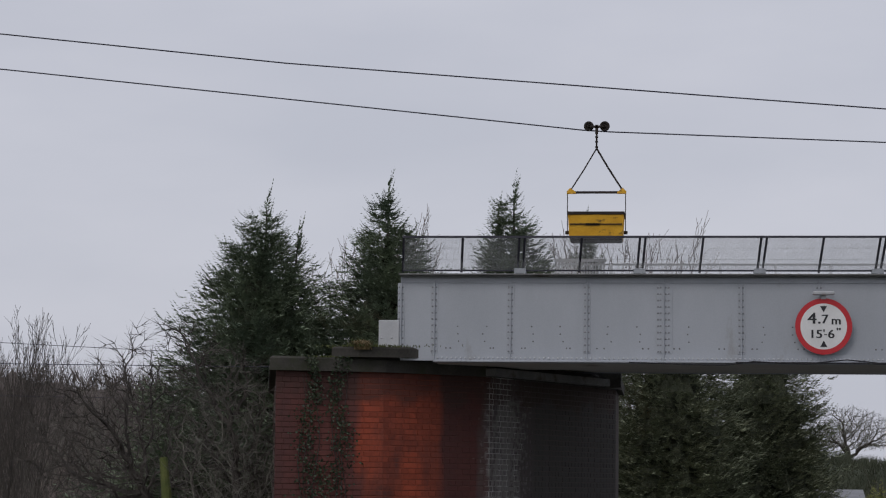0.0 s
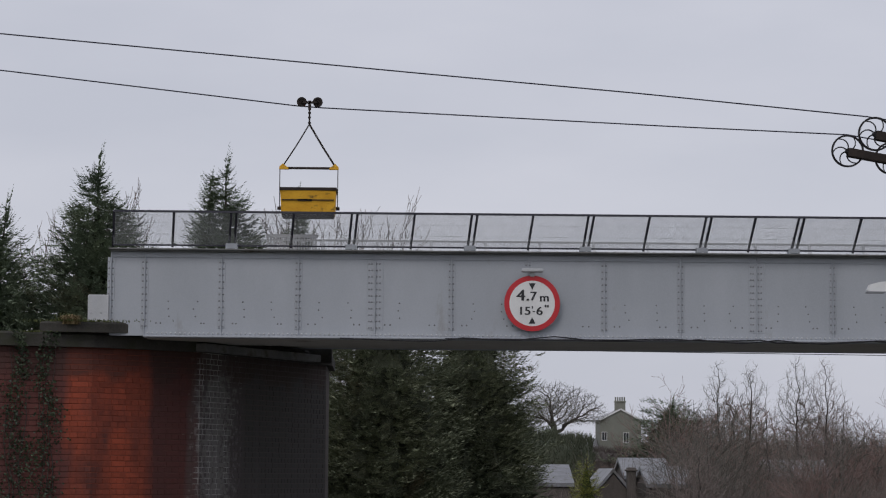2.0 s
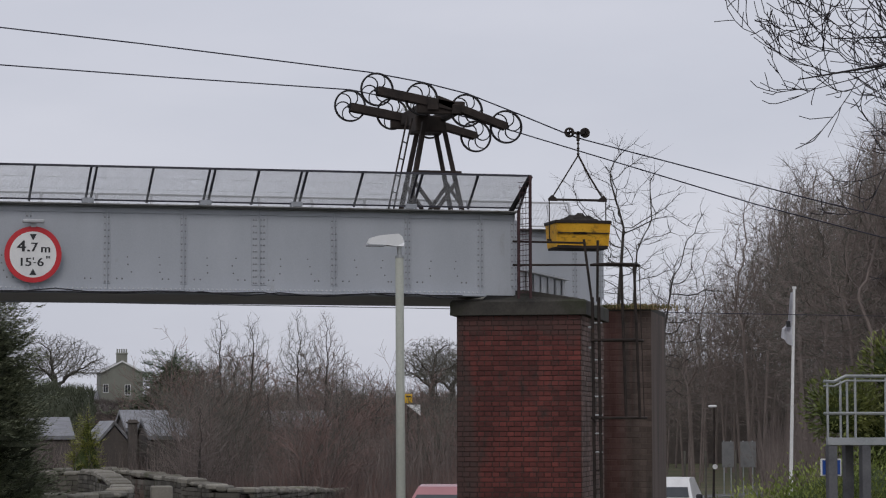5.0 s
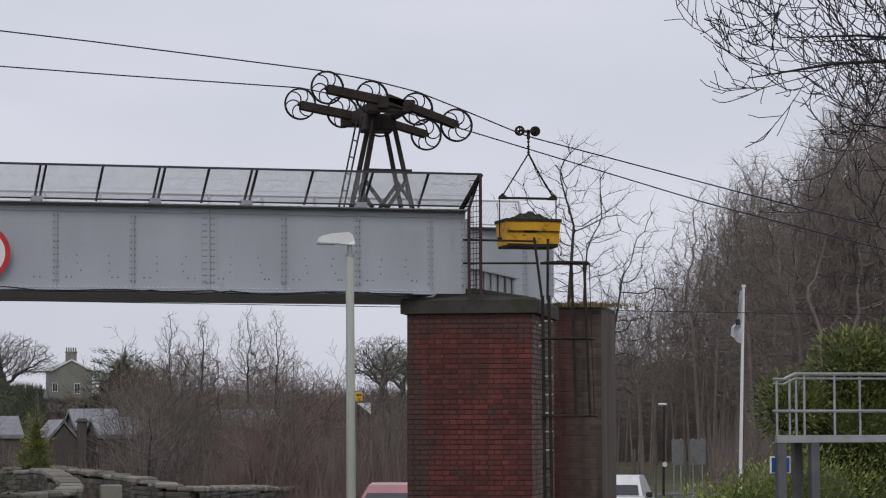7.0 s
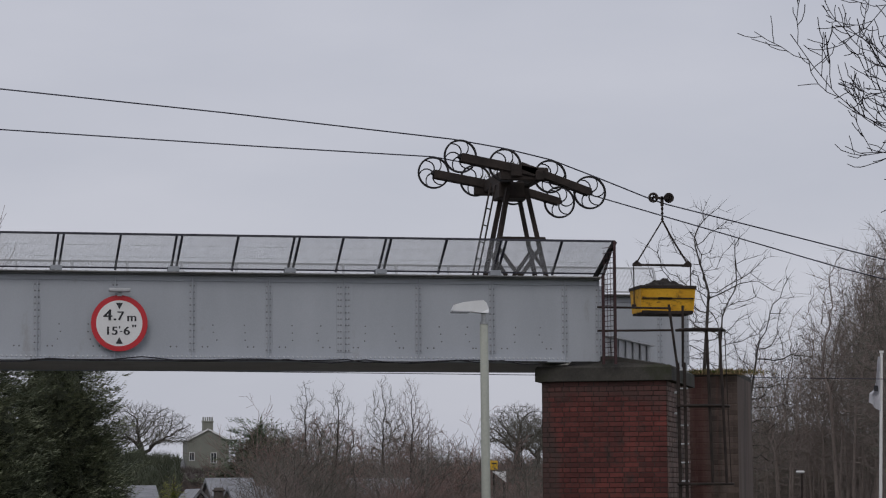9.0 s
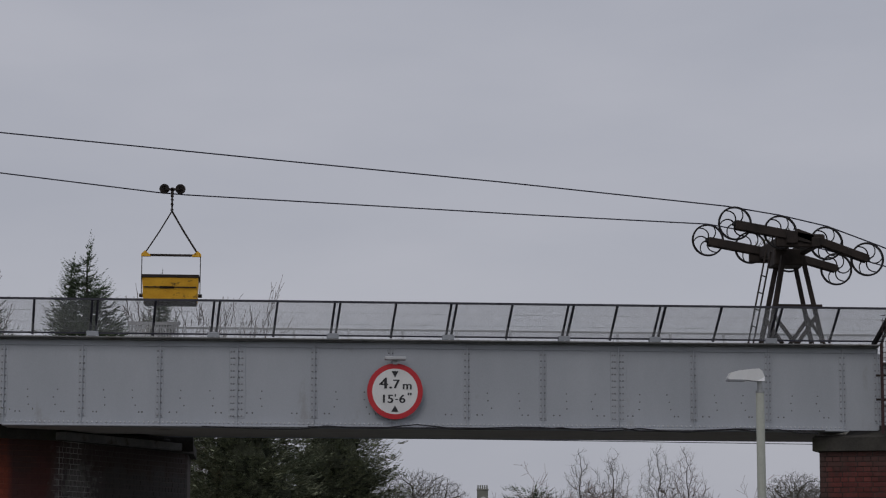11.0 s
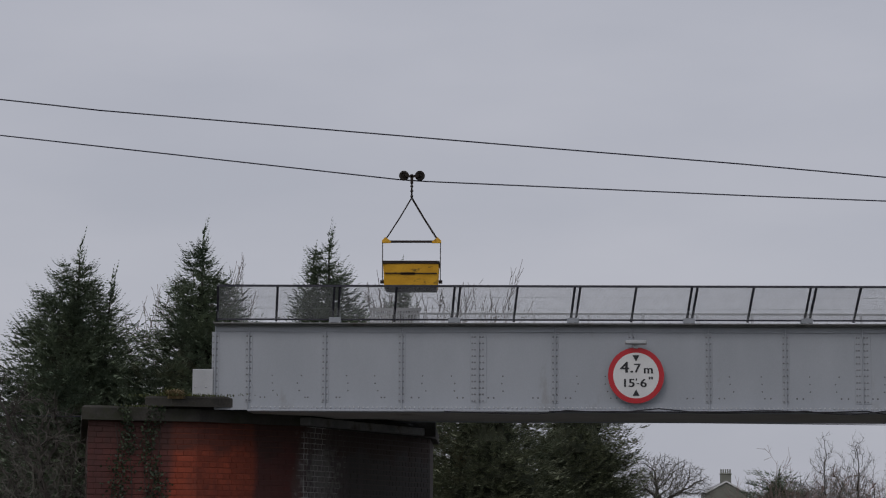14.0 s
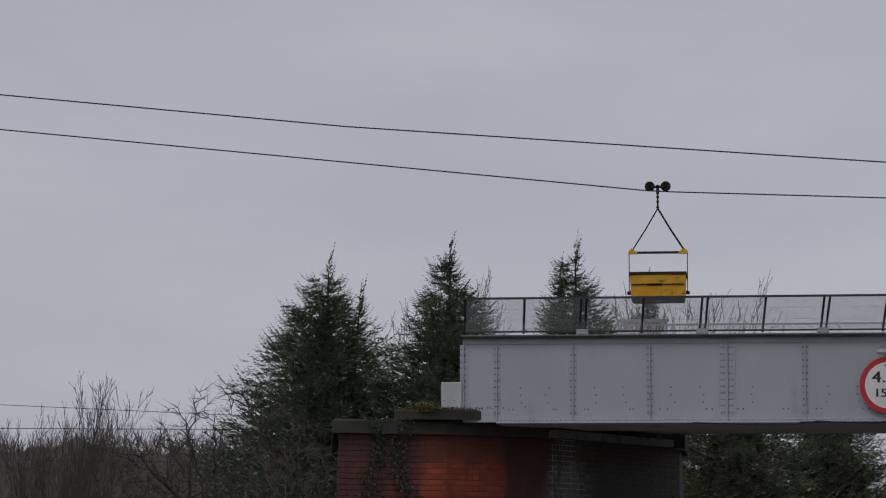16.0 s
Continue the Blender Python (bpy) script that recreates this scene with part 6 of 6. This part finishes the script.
def house(x, y, w, d, z0, ze, zr, label, wall, roof, gable=True, name="house", windows=(), chimney=False, overhang=0.2):
    """gable: its gable end faces the viewer."""
    h = thing(name, label, "house" if name == "house" else "shed", at=(0, 0, 0))
    f = Form()
    if gable:
        prof = [(x - w / 2, z0), (x + w / 2, z0), (x + w / 2, ze), (x, zr), (x - w / 2, ze)]
        f.add([(a, y, b) for a, b in prof] + [(a, y + d, b) for a, b in prof], [(0, 1, 2, 3, 4), (9, 8, 7, 6, 5), (0, 5, 6, 1), (1, 6, 7, 2), (0, 4, 9, 5)])
    else:
        prof = [(y, z0), (y, ze), (y + d / 2, zr), (y + d, ze), (y + d, z0)]
        f.add([(x - w / 2, a, b) for a, b in prof] + [(x + w / 2, a, b) for a, b in prof], [(0, 1, 2, 3, 4), (9, 8, 7, 6, 5), (0, 5, 6, 1), (3, 8, 9, 4)])
    part("wall", f, wall, h)
    for s in (-1, 1):
        f = Form()
        if gable:
            k = (zr - ze) / (w / 2)
            e = overhang
            pts = [(x, y - e, zr + 0.05), (x + s * (w / 2 + e), y - e, ze - k * e + 0.05), (x + s * (w / 2 + e), y + d + e, ze - k * e + 0.05), (x, y + d + e, zr + 0.05)]
        else:
            k = (zr - ze) / (d / 2)
            e = overhang
            yy = y - e if s < 0 else y + d + e
            pts = [(x - w / 2 - e, y + d / 2, zr + 0.05), (x - w / 2 - e, yy, ze - k * e + 0.05), (x + w / 2 + e, yy, ze - k * e + 0.05), (x + w / 2 + e, y + d / 2, zr + 0.05)]
        f.add(pts + [(a, b, c + 0.12) for a, b, c in pts], [(0, 1, 2, 3), (7, 6, 5, 4), (0, 4, 5, 1), (1, 5, 6, 2), (2, 6, 7, 3), (3, 7, 4, 0)])
        part("roof", f, roof, h)
    if gable and name == "house":
        for s in (-1, 1):
            f = Form()
            f.bar((x, y - overhang - 0.03, zr + 0.05), (x + s * (w / 2 + overhang), y - overhang - 0.03, ze - (zr - ze) / (w / 2) * overhang + 0.05), 0.06, 0.28)
            part("bargeboard", f, WHITE, h, "white bargeboard")
    for wx, wz, ww, wh in windows:
        fr = Form()
        for lo, hi in (((wx - ww / 2 - .08, y - 0.09, wz - .08), (wx + ww / 2 + .08, y - 0.01, wz)), ((wx - ww / 2 - .08, y - 0.09, wz + wh), (wx + ww / 2 + .08, y - 0.01, wz + wh + .08)),
                       ((wx - ww / 2 - .08, y - 0.088, wz), (wx - ww / 2, y - 0.01, wz + wh)), ((wx + ww / 2, y - 0.088, wz), (wx + ww / 2 + .08, y - 0.01, wz + wh)),
                       ((wx - 0.03, y - 0.07, wz), (wx + 0.03, y - 0.02, wz + wh))):
            fr.box(lo, hi)
        win = part("window", fr, WHITE, h, "white window frame")
        f = Form()
        f.box((wx - ww / 2, y - 0.04, wz), (wx + ww / 2, y - 0.012, wz + wh))
        part("pane", f, GLASS, win)
    if chimney:
        f = Form()
        f.box((x - 0.95, y + 0.5, zr - 0.8), (x + 0.95, y + 1.5, zr + 1.55), b=0.05)
        f.box((x - 1.05, y + 0.4, zr + 1.3), (x + 1.05, y + 1.6, zr + 1.5), b=0.03)
        ch = part("chimney", f, RENDER, h, "tall stone chimney stack")
        for i in range(5):
            f = Form()
            cx = x - 0.8 + 0.4 * i
            f.tube([(cx, y + 1, zr + 1.54), (cx, y + 1, zr + 2.25)], 0.15, 0.12, 8)
            part("chimney_pot", f, RENDER, ch)
    return h


hx = 430 * 29.49 / 300
house(hx, 430, 7.4, 9, 3.0, 12.55, 14.52, "grey roughcast house gable with a tall chimney stack", RENDER, SLATE, True, "house", ((hx + 1.0, 8.6, 0.9, 1.7), (hx - 2.9, 9.0, 0.8, 1.4)), True)
house(hx - 6.8, 432, 5.5, 7, 3.0, 7.6, 9.2, "lower slated wing beside the house", RENDER, SLATE, False, "house", ())
house(4.9, 75, 1.9, 4.5, 0, 2.66, 3.22, "low stone shed with a wet slate roof", SHED, SLATE, False, "shed", overhang=0.08)
house(7.05, 74, 0.9, 5, 0, 2.58, 3.10, "narrow stone outbuilding with gable end", SHED, SLATE, True, "shed", overhang=0.06)
house(8.45, 77, 1.4, 4.0, 0, 2.9, 3.46, "low stone shed with lichened slate roof", SHED, SLATE, False, "shed", overhang=0.08)
house(8.75, 73.5, 1.3, 4.0, 0, 2.66, 3.18, "low stone shed with patched slate roof", SHED, SLATE, False, "shed", overhang=0.08)
f = Form()
f.box((7.45, 73.6, 0), (7.72, 74.0, 3.30), b=0.03)
f.box((7.40, 73.55, 3.18), (7.77, 74.05, 3.24), b=0.02)
single("stone_chimney", f, SHED, "squat stone chimney beside the sheds", "chimney")
house(18.0, 104, 2.6, 4, 0, 2.9, 3.6, "far stone shed roof behind the scrub", SHED, SLATE, False, "shed", overhang=0.1)
# white gable and yellow bin on a post past the street lamp
wg = thing("road_works_sign", "white angled board with a yellow box above it", "signboard")
f = Form()
f.add([(19.70, 90, 3.90), (20.25, 90, 3.90), (20.25, 90, 3.48), (19.70, 90.04, 3.90), (20.25, 90.04, 3.90), (20.25, 90.04, 3.48)], [(0, 2, 1), (3, 4, 5), (0, 1, 4, 3), (1, 2, 5, 4), (2, 0, 3, 5)])
part("white_board", f, WHITE, wg)
f = Form()
f.box((19.63, 90.0, 3.95), (19.93, 90.2, 4.31), b=0.02)
part("yellow_box", f, mat("bright_yellow_plastic", (0.6, 0.36, 0.02), (0.7, 0.42, 0.03), 0.5, 0, 3, 30, 0), wg)
f = Form()
f.box((19.68, 89.985, 4.18), (19.88, 89.996, 4.23))
part("lettering_bar", f, SIGN_BLACK, wg)
f = Form()
f.box((19.75, 90.05, 0), (19.82, 90.12, 3.96))
f.box((20.15, 90.05, 0), (20.22, 90.12, 3.6))
part("post", f, RUST, wg)


# ---- dry-stone walls ----
WALL_STONE = mat("weathered_wall_stone", (0.07, 0.065, 0.055), (0.15, 0.14, 0.12), 0.95, 0, 1.5, 20, 0.5, (0.05, 0.06, 0.03), 0.45, 1.0, per="piece", vary=0.4)
WALL_CAP = mat("pale_mossy_cope", (0.16, 0.15, 0.125), (0.27, 0.255, 0.22), 0.95, 0, 1.5, 20, 0.5, (0.10, 0.11, 0.06), 0.45, 1.0, per="piece", vary=0.3)


def stone_wall(path, label, seed):
    """A rubble wall along a path of x, y and height, its cope stones laid one by one."""
    rng = random.Random(seed)
    w = thing("stone_wall", label, "stone wall", kind="structure")
    core, rest = Form(), Form()
    for (xa, ya, ta), (xb, yb, tb) in zip(path[:-1], path[1:]):
        a, b = Vector((xa, ya, 0)), Vector((xb, yb, 0))
        d = (b - a)
        L = d.length
        d.normalize()
        o = Vector((d.y, -d.x, 0))
        turn = Matrix((d, o, Vector((0, 0, 1)))).transposed().to_4x4()
        low = min(ta, tb) - 0.1
        core.bar(a + Vector((0, 0, low / 2)), b + Vector((0, 0, low / 2)), 0.36, low)
        for sgn in (-1, 1):
            z = 0.05
            while z < max(ta, tb) - 0.12:
                hgt = rng.uniform(0.09, 0.16)
                x = rng.uniform(-0.2, 0)
                while x < L:
                    l = rng.uniform(0.2, 0.5)
                    x0 = max(x, 0)
                    x += l
                    if z + hgt > ta + (tb - ta) * x0 / L - 0.02 or L - x0 < 0.05:
                        continue
                    m = turn.copy()
                    m.translation = a + d * x0 + o * (sgn * 0.2)
                    rest.box((0, -0.04 - rng.uniform(0, .03), z), (min(l - 0.015, L - x0), 0.04 + rng.uniform(0, .03), z + hgt - 0.015), m)
                z += hgt
        x = 0
        while x < L - 0.05:
            l = min(rng.uniform(0.25, 0.55), L - x)
            m = turn.copy()
            m.translation = a + d * x + Vector((0, 0, ta + (tb - ta) * x / L - 0.08 + rng.uniform(-.02, .02)))
            f = Form()
            f.box((0, -0.26, 0), (l - 0.012, 0.26, rng.uniform(0.11, 0.18)), b=0.04)
            ob = part("cope_stone", f, WALL_CAP, w)
            ob.matrix_local = m
            x += l
    part("rubble_core", core, MORTAR, w)
    part("stonework", rest, WALL_STONE, w, kind="stuff")
    return w


stone_wall([(1.0, 65.5, 1.85), (3.2, 65.5, 1.85), (4.8, 66.2, 1.86), (5.5, 65.6, 1.86), (5.8, 63.8, 1.85), (5.68, 59.5, 1.80), (5.5, 55.5, 1.70), (5.3, 53.8, 1.66), (4.9, 52.7, 1.62), (3.95, 52.2, 1.6), (1.5, 52, 1.6)],
           "curving dry-stone wall with a pale rounded cope", 1)
stone_wall([(6.6, 72, 1.82), (7.2, 68, 1.76), (8.0, 63, 1.66), (8.45, 60.6, 1.53), (9.0, 60.2, 1.48), (12.15, 67.5, 1.26), (16.3, 77, 1.0), (20.6, 86, 0.9)], "dry-stone roadside wall with pale cope along the scrub", 2)
f = Form()
f.box((6.2, 56.0, 0), (6.7, 56.3, 1.72), b=0.03)
single("marker_stone", f, WALL_CAP, "square pale stone block before the wall", "stone block")

# ---- vehicles ----
def car(x, y, turn, body_paint, label, h=1.45, w=1.75, L=4.2, van=False):
    c = thing("parked_car" if not van else "white_van", label, "car" if not van else "van", at=(x, y, 0.15))
    c.rotation_euler = (0, 0, turn)
    f = Form()
    low = [(-L / 2, 0.45), (-L / 2 + 0.05, 0.75), (-L / 2 + (0.4 if van else 1.05), 0.92), (L / 2 - 0.5, 0.95), (L / 2, 0.85), (L / 2, 0.35), (-L / 2, 0.30)]
    n = len(low)
    f.add([(-w / 2, a, b) for a, b in low] + [(w / 2, a, b) for a, b in low], [tuple(range(n)), tuple(range(2 * n - 1, n - 1, -1))] + [(i, n + i, n + (i + 1) % n, (i + 1) % n) for i in range(n)])
    part("body", f, body_paint, c)
    cab = [(-L / 2 + (0.45 if van else 1.1), 0.93), (-L / 2 + (0.95 if van else 1.75), h - 0.05), (-L / 2 + (1.3 if van else 2.2), h), (L / 2 - (0.2 if van else 1.0), h - 0.02), (L / 2 - (0.05 if van else 0.35), 0.96)]
    f = Form()
    n = len(cab)
    f.add([(-w / 2 + 0.05 + 0.16 * (b > 1.2), a, b) for a, b in cab] + [(w / 2 - 0.05 - 0.16 * (b > 1.2), a, b) for a, b in cab],
          [tuple(range(n)), tuple(range(2 * n - 1, n - 1, -1))] + [(i, n + i, n + (i + 1) % n, (i + 1) % n) for i in range(n)])
    part("cabin", f, body_paint, c)
    f = Form()
    (a0, b0), (a1, b1) = cab[0], cab[1]
    f.add([(-w / 2 + 0.16, a0 + 0.04 - 0.03, b0 + 0.05), (w / 2 - 0.16, a0 + 0.04 - 0.03, b0 + 0.05), (w / 2 - 0.27, a1 - 0.03, b1 - 0.05), (-w / 2 + 0.27, a1 - 0.03, b1 - 0.05)] +
          [(-w / 2 + 0.16, a0 + 0.06, b0 + 0.03), (w / 2 - 0.16, a0 + 0.06, b0 + 0.03), (w / 2 - 0.27, a1 + 0.01, b1 - 0.07), (-w / 2 + 0.27, a1 + 0.01, b1 - 0.07)],
          [(0, 1, 2, 3), (7, 6, 5, 4), (0, 4, 5, 1), (1, 5, 6, 2), (2, 6, 7, 3), (3, 7, 4, 0)])
    part("windscreen", f, GLASS, c, "dark windscreen")
    for sx in (-1, 1):
        f = Form()
        f.box((sx * (w / 2 + 0.10) - 0.09, -L / 2 + 1.35, 0.90), (sx * (w / 2 + 0.10) + 0.09, -L / 2 + 1.47, 1.05), b=0.03)
        part("door_mirror", f, SIGN_BLACK, c)
        f = Form()
        f.box((sx * (w / 2 - 0.25) - 0.15, -L / 2 + 0.0, 0.62), (sx * (w / 2 - 0.25) + 0.15, -L / 2 + 0.1, 0.76), b=0.03)
        part("headlight", f, WHITE, c)
        for sy in (-L / 2 + 0.75, L / 2 - 0.75):
            f = Form()
            f.tube([(sx * (w / 2 - 0.19), sy, 0.31), (sx * (w / 2 + 0.01), sy, 0.31)], 0.31, seg=20)
            wh = part("tyre", f, SIGN_BLACK, c)
            f = Form()
            f.tube([(sx * (w / 2 + 0.0), sy, 0.31), (sx * (w / 2 + 0.02), sy, 0.31)], 0.19, seg=16)
            part("rim", f, GALV, wh)
    return c


CARP = mat("pale_pink_red_car_paint", (0.42, 0.20, 0.21), (0.46, 0.22, 0.23), 0.25, 0.2, 3, 30, 0)
car(14.25, 60.3, -0.42, CARP, "pale red hatchback on the road behind the bridge")
car(21.6, 64.5, -0.42, WHITE, "white estate car coming along the road", 1.5, 1.75, 4.4)

# far street lamp and fence posts by the wood
fl = thing("street_lamp", "thin dark far street lamp with a pale lantern and round sign", "street lamp")
f = Form()
f.tube([(28.5, 80, 0.1), (28.56, 80, 3.74)], 0.05, 0.035, 8)
part("post", f, RUST, fl)
f = Form()
f.box((28.36, 79.9, 3.71), (28.64, 80.1, 3.80), b=0.03)
part("lantern", f, WHITE, fl)
f = Form()
f.tube([(28.54, 79.9, 1.65), (28.54, 79.93, 1.65)], 0.09, seg=16)
part("round_sign", f, WHITE, fl)
for i, x in enumerate((30.2, 31.4, 33.0)):
    f = Form()
    f.tube([(x, 88 + i, 0), (x, 88 + i, 2.1)], 0.045, seg=8)
    single("timber_post", f, TWIG_GREY, "grey upright timber post at the wood edge", "post", "posts at the wood edge")

for x, w in ((34.5, 0.52), (35.4, 0.69)):
    ds = thing("direction_sign", "grey back of a road direction sign on two posts", "road sign", "direction signs by the wood")
    f = Form()
    f.box((x - w / 2, 95, 1.34), (x + w / 2, 95.03, 2.41), b=0.006)
    part("sign_back", f, PAINT_DARK, ds)
    for o in (-0.3, 0.3):
        f = Form()
        f.tube([(x + o * w, 95.06, -0.1), (x + o * w, 95.06, 2.45)], 0.03, seg=8)
        part("post", f, GALV, ds)

# ---- overhead wires ----
for a, b, r in (((-25, 38, 5.25), (24, 38, 4.90), 0.006), ((-45, 60, 8.17), (-8.6, 60, 6.46), 0.008), ((-45, 60, 5.85), (-8.6, 60, 5.4), 0.006)):
    f = Form()
    a, b = Vector(a), Vector(b)
    f.tube([a.lerp(b, i / 10) - Vector((0, 0, 0.0)) for i in range(11)], r, seg=5)
    single("overhead_wire", f, ROPE, "thin dark overhead wire", "wire", "overhead wires")
for x, h in ((-8.6, 6.7), (-45.0, 8.5)):
    f = Form()
    f.tube([(x, 60, -0.1), (x, 60, h)], 0.12, 0.09, 10)
    single("telegraph_pole", f, BARK, "dark wooden telegraph pole behind the trees", "telegraph pole", "telegraph poles")
